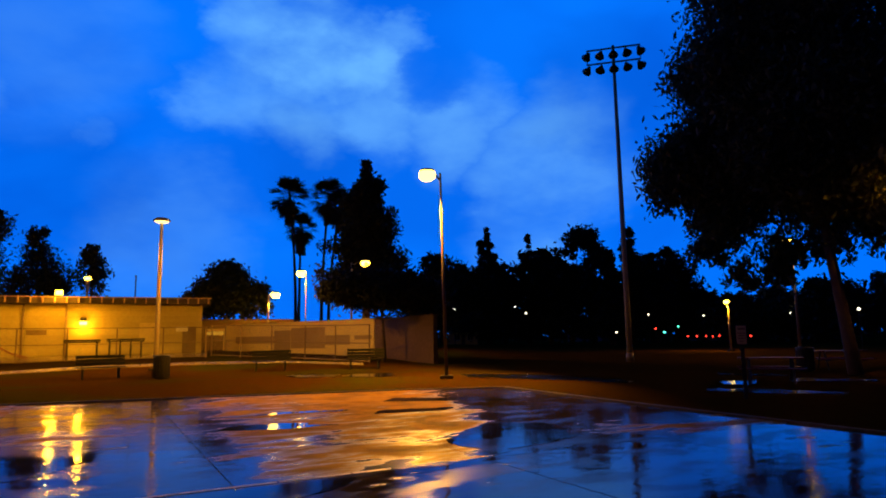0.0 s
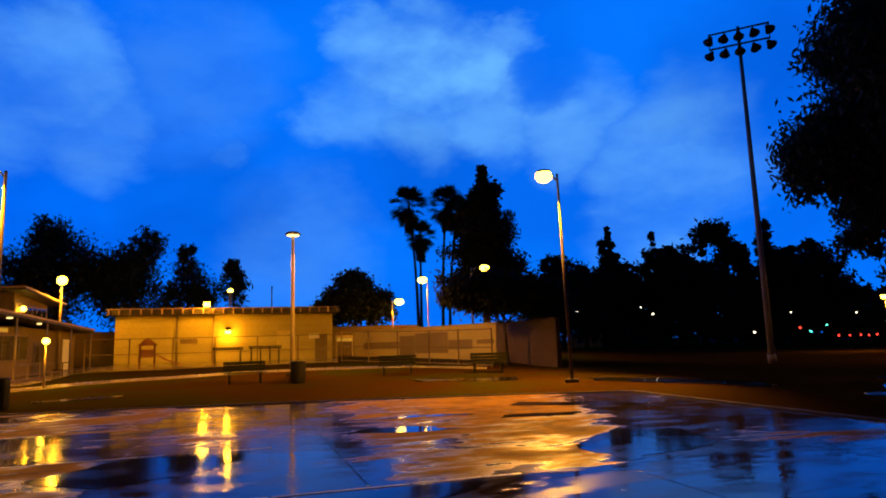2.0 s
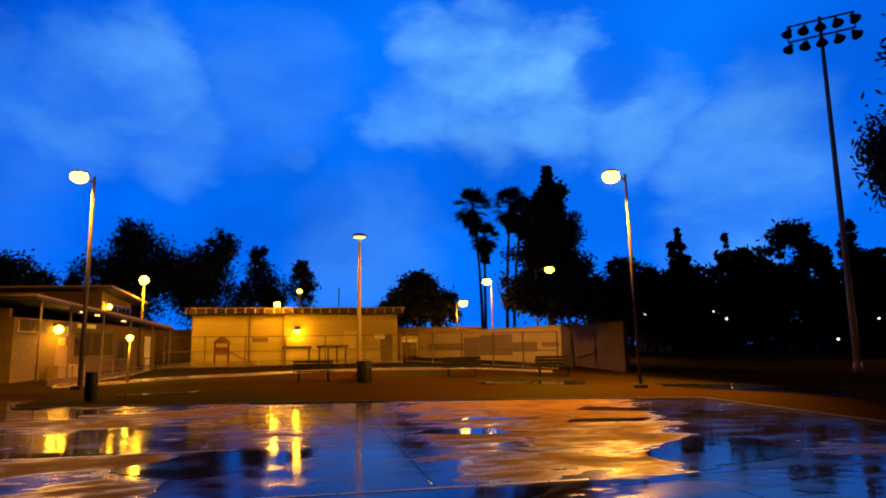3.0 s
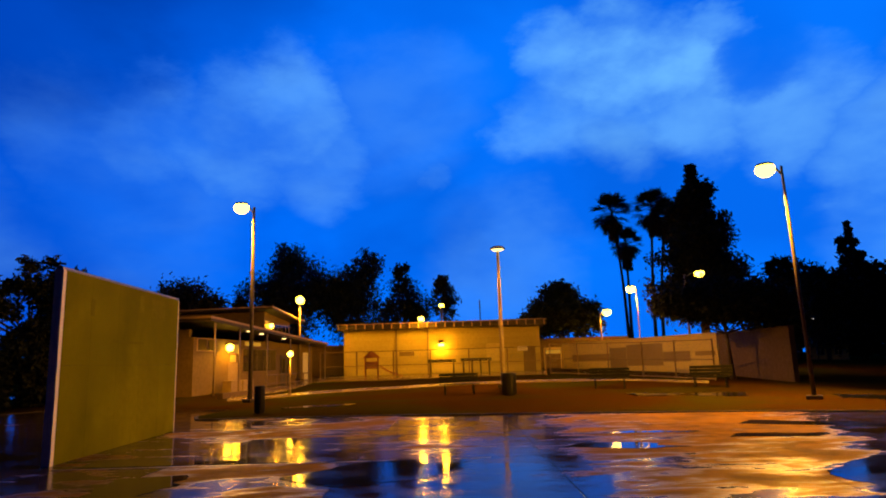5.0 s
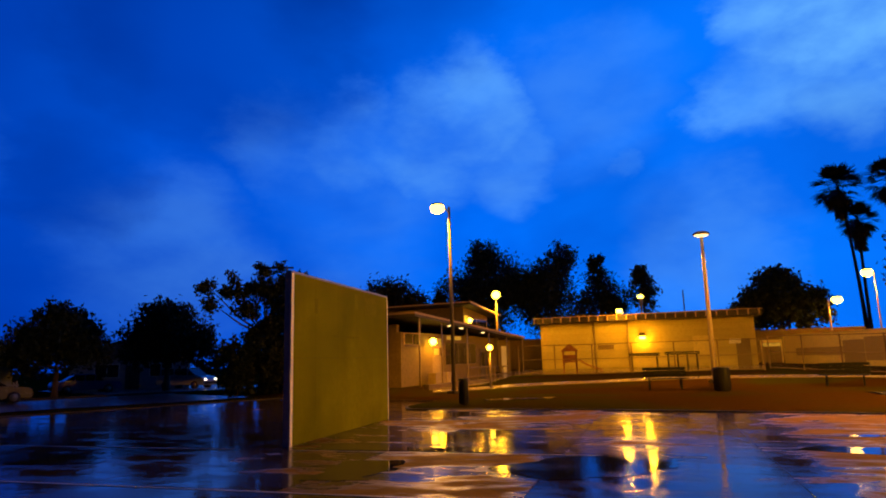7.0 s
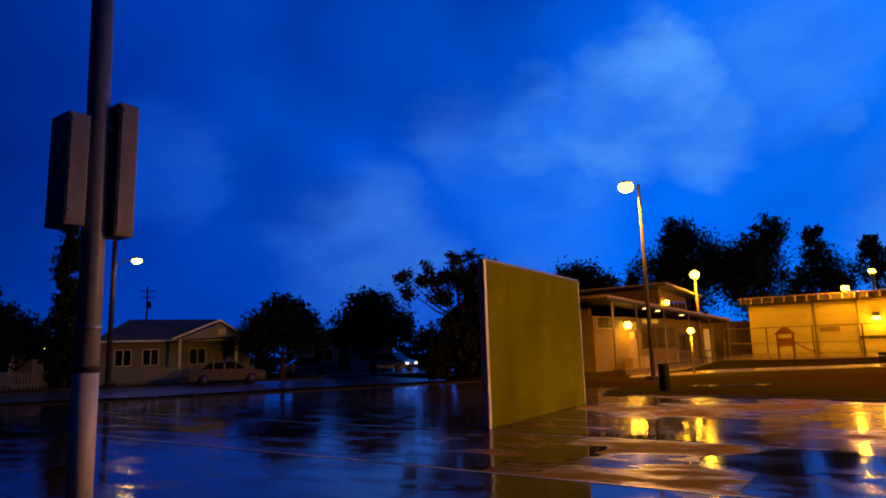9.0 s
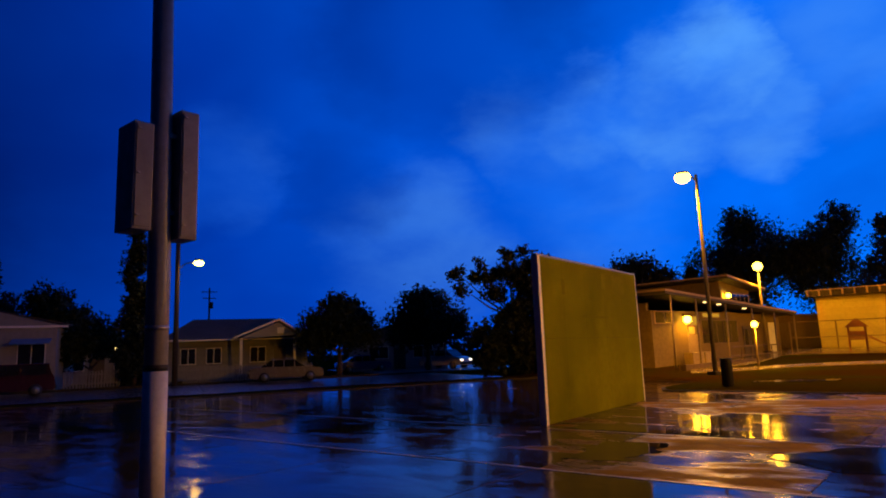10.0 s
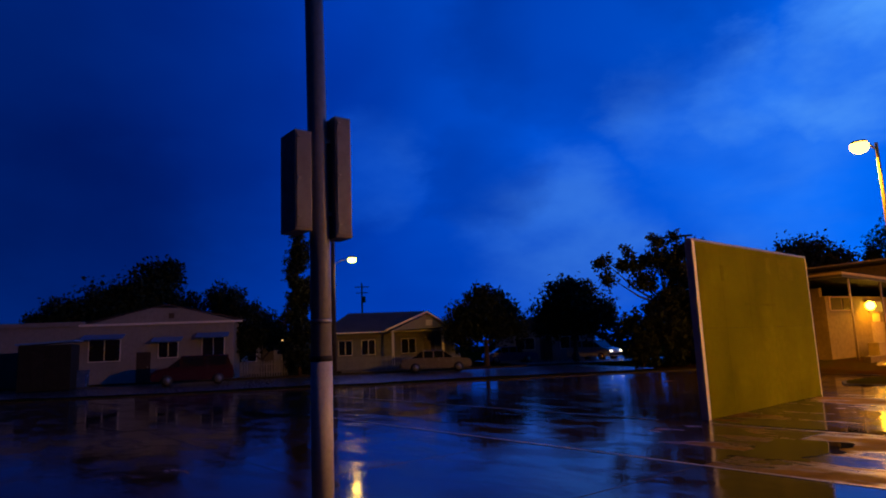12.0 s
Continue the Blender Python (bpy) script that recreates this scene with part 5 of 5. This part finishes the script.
        out.append((off, 0.2 * math.cos(i * 1.9), z, rr * 0.92, (h1 - h0) / steps * 0.85, int(n * (rr / r + 0.15) / steps * 1.6)))
    return out


# behind the mural wall
tree(6.8, 60, cone_blobs(5.0, 16.4, 3.9, 15000, 9, 0.55), 6.0, 0.4, 0.28, LEAF_WARM, "tall tapering dense tree glowing in lamp light", n_limbs=8)
tree(5.2, 37, [(0, 0, 4.0, 2.1, 1.0, 5200), (1.9, 0, 4.1, 1.5, 0.9, 3200), (-1.7, 0, 3.9, 1.6, 1.0, 3400), (0.4, 0.5, 4.4, 1.5, 0.7, 2200), (-2.7, 0, 3.7, 1.1, 0.8, 1500), (3.0, 0, 3.9, 0.9, 0.6, 900)], 2.4, 0.12, 0.16, LEAF_DARK, "small flat-crowned tree before the wall", lean=(0.1, 0))
tree(2.2, 44, [(0, 0, 3.2, 1.6, 1.5, 1300), (-1.6, 0, 2.7, 1.3, 1.2, 900)], 1.4, 0.1, 0.2, LEAF_DARK, "dark shrub tree by the wall")
tree(18.4, 66, [(0, 0, 5.6, 2.9, 2.2, 3200), (1.9, 0, 4.6, 2.2, 1.8, 1800), (-2.0, 0, 4.8, 2.0, 1.9, 1800), (0.1, 0, 7.2, 1.8, 1.0, 1200)], 3, 0.3, 0.28, LEAF_DARK, "round dark tree behind the park building")
# behind the park buildings
tree(41.6, 72, [(0, 0, 9.5, 3.6, 3.4, 5200), (3.4, 0, 7.8, 2.8, 3.0, 3000), (-3.2, 0, 8.4, 2.9, 3.0, 3400), (0.6, 0, 12.2, 2.4, 1.9, 2000), (1.5, 0, 5.0, 4.0, 2.5, 2600)], 7, 0.45, 0.26, LEAF, "loose airy gum tree behind the pavilion", droop=0.5, density=0.7)
tree(36.3, 72, [(0, 0, 9.0, 2.6, 3.0, 3600), (-1.3, 0, 11.6, 1.5, 1.9, 1400), (2.0, 0, 7.6, 2.2, 2.6, 2000), (0, 0, 5.4, 3.4, 2.5, 2400)], 6, 0.4, 0.26, LEAF, "loose airy gum tree behind the pavilion", droop=0.5, density=0.7)
tree(32.2, 75, [(0, 0, 8.0, 2.0, 2.6, 2400), (0.3, 0, 11.0, 1.2, 1.5, 1000), (-1.8, 0, 6.6, 1.8, 2.0, 1400), (1.8, 0, 6.2, 1.8, 2.0, 1400)], 5, 0.35, 0.26, LEAF, "airy gum tree behind the park building", droop=0.5, density=0.7)
tree(28.6, 75, [(0, 0, 7.8, 1.4, 2.5, 1700), (0.2, 0, 10.0, 0.9, 1.1, 700)], 5, 0.3, 0.26, LEAF, "slim gum tree behind the park building", droop=0.5, density=0.7)
tree(50.8, 64, [(0, 0, 6.9, 2.6, 2.0, 2400), (-2.2, 0, 6.0, 2.2, 1.8, 1600)], 4, 0.35, 0.26, LEAF_WARM, "dense tree behind the pavilion roof")
tree(46.2, 70, [(0, 0, 7.2, 0.6, 1.2, 420)], 5, 0.2, 0.22, LEAF_DARK, "slim treetop behind the pavilion roof")
# the dark row across the field
for az, top, r, kind in ((0.2, 7.4, 5.0, 0), (-2.3, 6.3, 4.2, 0), (-4.0, 9.3, 2.3, 1), (-5.4, 6.6, 3.6, 0), (-7.6, 8.3, 3.0, 1), (-9.4, 7.9, 4.4, 0), (-11.2, 6.6, 4.0, 0), (-13.1, 9.3, 2.9, 2), (-14.6, 7.2, 2.4, 1), (-16.4, 8.9, 2.9, 1), (-18.2, 6.9, 3.0, 0), (-19.8, 7.2, 3.9, 0), (-21.9, 3.6, 4.0, 0), (-24.6, 3.0, 4.2, 0), (-27.5, 3.4, 4.4, 0), (-31.0, 4.0, 5.0, 0), (-35.5, 4.4, 5.0, 0)):
    d = 108 + 6 * math.sin(az * 3.1)
    h = 1.6 + d * math.tan(radians(top))
    if kind == 1:
        blobs = cone_blobs(2.2, h - 0.6, r, 4200, 8, 0.45)
    elif kind == 2:
        blobs = [(1.4, 0, h * 0.90, r * 0.95, 1.9, 1300), (-1.0, 0, h * 0.74, r * 0.9, 2.2, 1300), (0.6, 0, h * 0.55, r * 0.85, 2.4, 1200), (-0.2, 0, h * 0.34, r * 0.9, 2.6, 1200), (3.2, 0, h * 0.80, r * 0.5, 1.2, 500), (0, 0, h * 0.16, r, 2.2, 900)]
    else:
        blobs = [(0, 0, h * 0.72, r * 0.8, h * 0.24, 2000), (r * 0.5, 0, h * 0.50, r * 0.8, h * 0.24, 1600), (-r * 0.5, 0, h * 0.52, r * 0.8, h * 0.22, 1600), (0.3 * r, 0, h * 0.88, r * 0.42, h * 0.10, 700), (0, 0, h * 0.26, r * 1.05, h * 0.2, 1800)]
    tree(az, d, blobs, h * 0.4, 0.4, 0.42, LEAF_DARK, ("slim dark cypress in the row across the field", "dark tree in the row across the field")[0 if kind == 1 else 1], n_limbs=4)
# along the street
tree(76.6, 50, [(0, 0, 3.9, 2.3, 1.7, 3000), (1.5, 0, 3.0, 1.7, 1.5, 1600), (-1.4, 0, 3.2, 1.7, 1.5, 1600), (0, 0, 5.2, 1.5, 0.8, 900)], 1.8, 0.2, 0.22, LEAF_DARK, "round dark street tree", base=polar(76.6, 50, 0.03))
tree(68.9, 52, [(0, 0, 4.2, 2.6, 1.9, 3400), (1.7, 0, 3.4, 1.8, 1.6, 1700), (-1.7, 0, 3.4, 1.8, 1.6, 1700), (0.2, 0, 5.7, 1.7, 0.8, 1000)], 2.0, 0.22, 0.22, LEAF_DARK, "round dark street tree", base=polar(68.9, 52, 0.03))
tree(61.2, 39, [(0, 0, 6.0, 1.3, 0.7, 800), (1.9, 0, 5.8, 0.9, 0.5, 420), (3.2, 0, 6.1, 0.6, 0.35, 200), (2.9, 0, 5.1, 0.6, 0.3, 180), (-1.5, 0, 6.3, 1.0, 0.7, 520), (0.3, 0, 7.1, 0.5, 0.4, 190), (-1.0, 0, 5.0, 1.6, 0.9, 900), (1.2, 0, 4.8, 0.9, 0.5, 360), (1.9, 0, 6.7, 0.28, 0.25, 70), (-0.6, 0, 7.3, 0.35, 0.3, 90), (-2.4, 0, 4.2, 1.5, 1.6, 900), (-1.0, 0, 4.0, 1.4, 0.9, 900), (0.2, 0, 3.2, 1.2, 0.8, 800)], 3.4, 0.16, 0.17, LEAF_DARK, "open-branched tree with sparse foliage by the car park", n_limbs=10, base=polar(61.2, 39, 0.05))
tree(92.8, 46, cone_blobs(0.8, 9.6, 0.75, 3600, 9, 0.25), 2.0, 0.15, 0.18, LEAF_DARK, "tall slim dark cypress beside the street", base=polar(92.8, 46, 0.03), n_limbs=3)
tree(95.9, 49.5, [(0, 0, 3.2, 1.7, 1.3, 1900), (1.4, 0, 2.5, 1.4, 1.2, 1100), (-1.3, 0, 3.0, 1.2, 1.2, 1000)], 1.2, 0.14, 0.2, LEAF_DARK, "dark garden tree beside the pale house", base=polar(95.9, 49.5, 0.03))
tree(104.8, 66, [(0, 0, 7.0, 3.2, 2.4, 3600), (-1.0, 0, 9.2, 2.2, 1.4, 1500), (3.4, 0, 6.4, 3.0, 2.0, 2600), (6.4, 0, 5.4, 2.6, 1.6, 1700), (-3.4, 0, 5.6, 2.0, 1.8, 1300), (8.6, 0, 4.6, 2.0, 1.3, 900)], 4, 0.4, 0.28, LEAF_DARK, "broad dark tree behind the pale house", base=polar(104.8, 66, 0.03))
tree(98.9, 64, [(0, 0, 6.4, 2.0, 1.8, 1800), (-1.6, 0, 5.4, 1.8, 1.5, 1100)], 3, 0.3, 0.26, LEAF_DARK, "dark round tree behind the gardens", base=polar(98.9, 64, 0.03))


def hedge():
    p = polar(61.6, 38.0)
    ob = thing("hedge", Matrix.Translation((p.x, p.y, 0.03)), "tall dense dark hedge beside the car park", "hedge")
    left = np.array([-math.cos(radians(61.6)), -math.sin(radians(61.6)), 0])
    cs = [left * s + np.array([0, 0, z]) for s in np.linspace(-2.6, 1.5, 6) for z in (0.7, 1.7, 2.5)]
    quads("foliage", leaf_cards(cs, [(0.7, 0.6, 0.65)] * len(cs), [480] * len(cs), 0.15), LEAF_DARK, ob)
    for s in np.linspace(-2.4, 1.2, 4):
        q = left * s
        barred("stem", [(q[0], q[1], 0), (q[0], q[1], 1.6)], 0.05, BARK, ob, 6)


hedge()


def fan_palm(az_top, az_base, d, top, r, seed):
    g = np.random.default_rng(seed)
    base = on_land(az_base, d)
    head = polar(az_top, d)
    head.z = top
    rel = head - base
    ob = thing("palm_tree", Matrix.Translation(base), "tall slim fan palm with a skirt of dead fronds", "palm tree", "fan palms")
    pts = [Vector((rel.x * t ** 2.2, rel.y * t ** 2.2, rel.z * t)) for t in np.linspace(0, 1, 8)]
    barred("trunk", [tuple(p) for p in pts], [0.30, 0.24, 0.21, 0.19, 0.17, 0.16, 0.16, 0.17], BARK, ob, 10)
    blades, dry = [], []
    for i in range(95):
        el = g.uniform(-75, 80)
        a = g.uniform(0, math.tau)
        live = el > -38
        length = r * g.uniform(0.45, 0.6) * (1.0 if live else 0.8)
        way = np.array([math.cos(a) * math.cos(radians(el)), math.sin(a) * math.cos(radians(el)), math.sin(radians(el))])
        start = np.array(rel) + np.array([0, 0, 0 if live else -0.3])
        hub = start + way * length
        side = np.cross(way, [0, 0, 1.0])
        side /= np.linalg.norm(side) + 1e-9
        upv = np.cross(side, way)
        out = blades if live else dry
        w = 0.025
        out.append([start - side * w, start + side * w, hub + side * w, hub - side * w])
        for t in np.linspace(-1.15, 1.15, 13):
            dirv = way * math.cos(t) + side * math.sin(t)
            tip = hub + dirv * r * 0.5 * g.uniform(0.8, 1.1) + np.array([0, 0, -0.16 * r * g.random()])
            mid = hub + (tip - hub) * 0.5 + np.array([0, 0, 0.02])
            wide = np.cross(dirv, upv)
            wide = wide / (np.linalg.norm(wide) + 1e-9) * 0.10
            out.append([hub, mid - wide, tip, mid + wide])
    for i in range(150):
        a, z = g.uniform(0, math.tau), g.uniform(0.3, 3.0)
        c = np.array(rel) + np.array([math.cos(a) * 0.28, math.sin(a) * 0.28, -z])
        tip = c + np.array([math.cos(a) * 0.45, math.sin(a) * 0.45, -0.9])
        s = np.array([-math.sin(a), math.cos(a), 0]) * 0.16
        dry.append([c - s * 0.4, c + s * 0.4, tip + s, tip - s])
    quads("fronds", np.array(blades), PALM_LEAF, ob, "dark fan fronds")
    quads("skirt", np.array(dry), THATCH, ob, "hanging skirt of dead fronds")


fan_palm(13.5, 12.85, 86, 20.4, 3.0, 1)
fan_palm(12.5, 12.6, 88, 16.6, 2.4, 2)
fan_palm(10.1, 10.7, 86, 20.4, 3.0, 3)
fan_palm(9.1, 10.1, 88, 19.6, 2.9, 4)
fan_palm(1.3, 1.2, 95, 8.2, 1.8, 5)


def far_woods():
    """A low uneven belt of trees and roofs all round the horizon."""
    cs, rs, ns = [], [], []
    for az in np.arange(-60, 300, 1.6):
        d = 175 + 25 * math.sin(az * 0.37)
        h = 3.0 + 2.2 * (math.sin(az * 1.3) * math.sin(az * 0.41 + 1)) + rng.uniform(0, 1.6)
        p = polar(az, d)
        cs.append((p.x, p.y, h * 0.45))
        rs.append((3.4, 3.4, h * 0.55))
        ns.append(150)
    ob = quads("far_woods", leaf_cards(cs, rs, ns, 0.7), LEAF_DARK)
    tagged(ob, "low dark belt of distant trees", "woods", kind="stuff")


far_woods()


# ---------------------------------------------------------------- far lamps
def far_lamp(az, el, d, mat, size, label, name="far_lamp"):
    p = polar(az, d)
    z = 1.6 + d * math.tan(radians(el))
    ob = thing(name, Matrix.Translation((p.x, p.y, 0.04)), label, "lamp", "distant lamps")
    barred("pole", [(0, 0, 0), (0, 0, z)], 0.05, DARK_METAL, ob, 6)
    bm = bmesh.new()
    bmesh.ops.create_uvsphere(bm, u_segments=8, v_segments=6, radius=size, matrix=Matrix.Translation((0, 0, z)))
    part("lens", bm, mat, ob, "glowing lens", smooth=True)


for az, el, d, mat, s in ((-6.36, 2.55, 95, FAR_WHITE, 0.10), (-7.3, 1.95, 95, FAR_WHITE, 0.14), (-1.0, 2.4, 95, FAR_WHITE, 0.12), (-14.9, 0.15, 96, FAR_WHITE, 0.16), (-17.6, 1.6, 100, FAR_WHITE, 0.12), (-21.9, 1.4, 100, FAR_WHITE, 0.12), (-28.2, 1.4, 100, FAR_WHITE, 0.12), (-32.7, 1.55, 70, FAR_WHITE, 0.14),
                          (-23.75, 0.75, 90, BULB_DIM, 0.12), (-18.1, 0.4, 98, FAR_RED, 0.16), (-18.8, 0.1, 98, FAR_GREEN, 0.16), (-19.9, 0.55, 98, FAR_GREEN, 0.14), (94.1, 1.05, 50, BULB_DIM, 0.14), (93.7, 0.8, 50, BULB_DIM, 0.08), (71.6, 2.35, 58, FAR_WHITE, 0.07)):
    far_lamp(az, el, d, mat, s, "small distant street or signal lamp")
for az in (-20.6, -21.3, -22.0, -22.5, -23.0, -24.8, -25.3):
    far_lamp(az, -0.28 + 0.03 * math.sin(az * 9), 97, FAR_RED, 0.13, "red tail lamp glow of far traffic", "far_tail_lamp")


# ---------------------------------------------------------------- water, paths, court
build_street()
build_kerb()


def blot(name, outline, z, mat, label, category="puddle", wobble=0.12, seed=0, rel=False):
    """A thin flat sheet with a wandering edge round the outline."""
    g = random.Random(seed)
    pts = []
    n = len(outline)
    for i in range(n):
        a, b = Vector((*outline[i], 0)), Vector((*outline[(i + 1) % n], 0))
        k = max(2, int((b - a).length / 0.12))
        nrm = Vector((-(b - a).y, (b - a).x, 0)).normalized()
        ph = g.uniform(0, 9)
        for j in range(k):
            t = j / k
            arc = t * (b - a).length
            ease = math.sin(math.pi * t) ** 0.5
            n_ = 0.9 * math.sin(arc * 2.3 + ph) + 0.6 * math.sin(arc * 5.9 + ph * 2) + 0.4 * math.sin(arc * 13.0 + ph * 3)
            pts.append(a.lerp(b, t) + (nrm * 0.35 + U * 1.1) * wobble * n_ * ease)
    bm = bmesh.new()
    top = [bm.verts.new((p.x, p.y, z + (float(land(p.x, p.y)) if rel else 0))) for p in pts]
    bot = [bm.verts.new((p.x, p.y, z - 0.05 + (float(land(p.x, p.y)) if rel else 0))) for p in pts]
    f = bm.faces.new(top)
    for i in range(len(pts)):
        j = (i + 1) % len(pts)
        bm.faces.new((top[j], top[i], bot[i], bot[j]))
    if f.normal.z < 0:
        f.normal_flip()
    bmesh.ops.triangulate(bm, faces=[f])
    return tagged(part(name, bm, mat), label, category, kind="structure")


def grid(u, v):
    p = U * u + V * v
    return (p.x, p.y)


# the deepest pools on the court
blot("puddle", [grid(-1.6, 9.2), grid(-2.6, 10.0), grid(-1.8, 11.2), grid(-0.4, 11.8), grid(0.2, 11.2), grid(-0.4, 9.8)], 0.005, WATER, "rain puddle mirroring the sky", seed=3)
blot("puddle", [grid(2.0, 12.6), grid(2.4, 13.1), grid(3.6, 12.9), grid(4.2, 12.2), grid(3.2, 12.1)], 0.005, WATER, "small dark puddle", seed=4)
blot("puddle", [grid(3.0, 14.6), grid(3.6, 14.9), grid(5.2, 14.6), grid(5.0, 14.3)], 0.005, WATER, "small dark puddle", seed=24)
blot("puddle", [grid(5.4, 13.4), grid(5.8, 13.9), grid(7.4, 13.6), grid(7.0, 13.1)], 0.005, WATER, "small dark puddle", seed=25)
blot("puddle", [grid(-0.5, 7.0), grid(1.0, 7.62), grid(2.8, 7.6), grid(2.4, 7.1), grid(0.8, 6.5)], 0.005, WATER, "dark rain puddle along a court joint", wobble=0.08, seed=1)
blot("puddle", [grid(5.0, 7.9), grid(5.0, 9.4), grid(6.4, 10.6), grid(7.4, 10.2), grid(7.0, 8.6)], 0.005, WATER, "wide rain puddle mirroring the sky", seed=2)
blot("puddle", [grid(-6.6, 11.66), grid(-6.6, 12.1), grid(-4.6, 12.2), grid(-2.9, 11.95), grid(-2.9, 11.66)], 0.005, WATER, "dark puddle along a court joint", wobble=0.05, seed=26)
blot("puddle", [grid(-5.0, 8.6), grid(-5.2, 10.4), grid(-4.2, 10.6), grid(-4.0, 8.8)], 0.005, WATER, "rain puddle filling a sunken slab", seed=5)
blot("puddle", [grid(-22.0, 3.0), grid(-22.0, 5.0), grid(-18.0, 6.4), grid(-15.0, 5.4), grid(-17.0, 3.4)], 0.005, WATER, "wide rain puddle on the dark part of the court", wobble=0.3, seed=6)
blot("puddle", [grid(-14.6, 9.0), grid(-14.0, 10.2), grid(-11.0, 10.6), grid(-9.6, 9.6), grid(-11.6, 8.8)], 0.005, WATER, "rain puddle beside the handball wall", wobble=0.2, seed=28)
blot("puddle", [grid(6.6, 15.8), grid(7.2, 16.5), grid(9.0, 15.4), grid(9.7, 14.1), grid(8.6, 14.6)], 0.005, WATER, "thin puddle near the court edge", seed=8)


def court_line(u0, u1, v, w=0.05):
    """A worn painted line beside a joint."""
    ob = thing("court_line", Matrix.Translation((0, 0, 0.0)) @ Matrix.Rotation(radians(TURN), 4, "Z"), "thin worn white line painted on the court", "line", "court lines", "structure")
    x = u0
    g = random.Random(int(v * 10))
    while x < u1:
        n = min(u1 - x, g.uniform(0.6, 1.8))
        boxed("dash", x, v - w / 2, -0.02, x + n - 0.03, v + w / 2, 0.0045, LINE_PAINT, ob)
        x += n
    return ob


LINE_PAINT = material("worn_line_paint", ((0.42, 0.40, 0.34), (0.5, 0.47, 0.4), (0.2, 0.18, 0.14)), 3.0, (0.3, 0.5), 0.1)
court_line(-16.0, 3.4, 7.80)
court_line(-6.9, 0.6, 11.52)
court_line(-22.0, -8.0, 11.5)


def polar_blot(name, corners, z, mat, label, category="puddle", seed=0, wobble=0.15):
    return blot(name, [tuple(polar(a, d))[:2] for a, d in corners], z, mat, label, category, wobble, seed, rel=True)


# puddles and wet paths on the lawn
polar_blot("puddle", ((-1.5, 27.5), (-5, 27.0), (-10, 26.2), (-13.5, 24.6), (-16, 22.4), (-14.0, 22.2), (-11, 23.6), (-6, 24.6), (-2, 25.2)), 0.012, WATER, "long dark rain puddle across the lawn", seed=11)
polar_blot("puddle", ((-22.3, 27.2), (-27.5, 27.0), (-27.0, 26.0), (-22.5, 26.3)), 0.016, WATER, "thin rain puddle by the picnic table", seed=12)
polar_blot("puddle", ((-22.6, 22.8), (-25.0, 23.4), (-24.8, 21.6), (-22.8, 21.8)), 0.016, WATER, "rain puddle by the picnic table", seed=13)
polar_blot("puddle", ((-21.5, 19.9), (-25, 20.2), (-31, 19.9), (-31, 19.2), (-25, 18.9), (-21.6, 19.4)), 0.016, WATER, "long thin rain puddle on the lawn", seed=14)
polar_blot("puddle", ((-28.3, 25.6), (-33.0, 24.6), (-33.0, 23.8), (-27.6, 23.6)), 0.016, WATER, "rain puddle under the gum tree", seed=15)
polar_blot("puddle", ((9.0, 29.6), (13.2, 29.6), (12.8, 27.6), (9.3, 27.4)), 0.010, WATER, "shallow muddy puddle in front of the benches", seed=16)
polar_blot("puddle", ((4.6, 29.4), (8.3, 29.6), (8.1, 27.0), (4.2, 26.6)), 0.010, WATER, "shallow muddy puddle in front of the benches", seed=17)
polar_blot("puddle", ((36.6, 26.6), (42.8, 26.4), (42.6, 25.6), (37, 25.8)), 0.016, WATER, "narrow puddle on the lawn", seed=18)
polar_blot("path", ((47, 31.0), (40, 33.6), (30, 36.5), (22, 38.2), (14, 37.6), (7, 34.0), (7, 35.6), (14, 39.6), (22, 40.4), (30, 38.6), (40, 35.4), (47, 32.6)), 0.03, PATH_CONCRETE, "wet concrete footpath across the lawn", "path", seed=19, wobble=0.03)
polar_blot("path", ((46.8, 33.2), (42.8, 36.4), (40, 45.5), (20, 46.8), (20, 51.9), (37.4, 52.3), (40.3, 50.8), (47.6, 37.0)), 0.02, PATH_CONCRETE, "wet concrete apron before the park buildings", "path", seed=20, wobble=0.03)
polar_blot("path", ((58.0, 40.4), (64.2, 42.0), (64.2, 42.4), (58.0, 40.8)), 0.10, KERB, "pale parking kerb by the car park", "kerb", seed=21, wobble=0.0)


def court_slabs():
    """The court: concrete slabs with open joints, each its own piece."""
    floor_ = thing("court", Matrix(), "rain-wet concrete court cast in large slabs", "court", kind="structure")
    du, dv = 3.2, 3.85
    bm = bmesh.new()
    box(bm, -du / 2 + 0.007, -dv / 2 + 0.007, -0.14, du / 2 - 0.007, dv / 2 - 0.007, 0.0, 0.006)
    me = bpy.data.meshes.new("slab")
    bm.to_mesh(me)
    bm.free()
    me.materials.append(CONCRETE)
    spin = Matrix.Rotation(radians(TURN), 4, "Z")
    g = random.Random(5)
    for i in range(-14, 3):
        for j in range(-8, 6):
            u, v = 4.7 + (i + 0.5) * du, 7.75 + (j + 0.5) * dv
            p = U * u + V * v
            if float(court_depth(p.x, p.y)) < -3.2:
                continue
            ob = new("slab", me)
            ob.parent = floor_
            ob.matrix_basis = Matrix.Translation((p.x, p.y, g.uniform(-0.003, 0.0))) @ spin @ Matrix.Rotation(radians(g.uniform(-0.06, 0.06)), 4, "X") @ Matrix.Rotation(radians(g.uniform(-0.06, 0.06)), 4, "Y")


court_slabs()
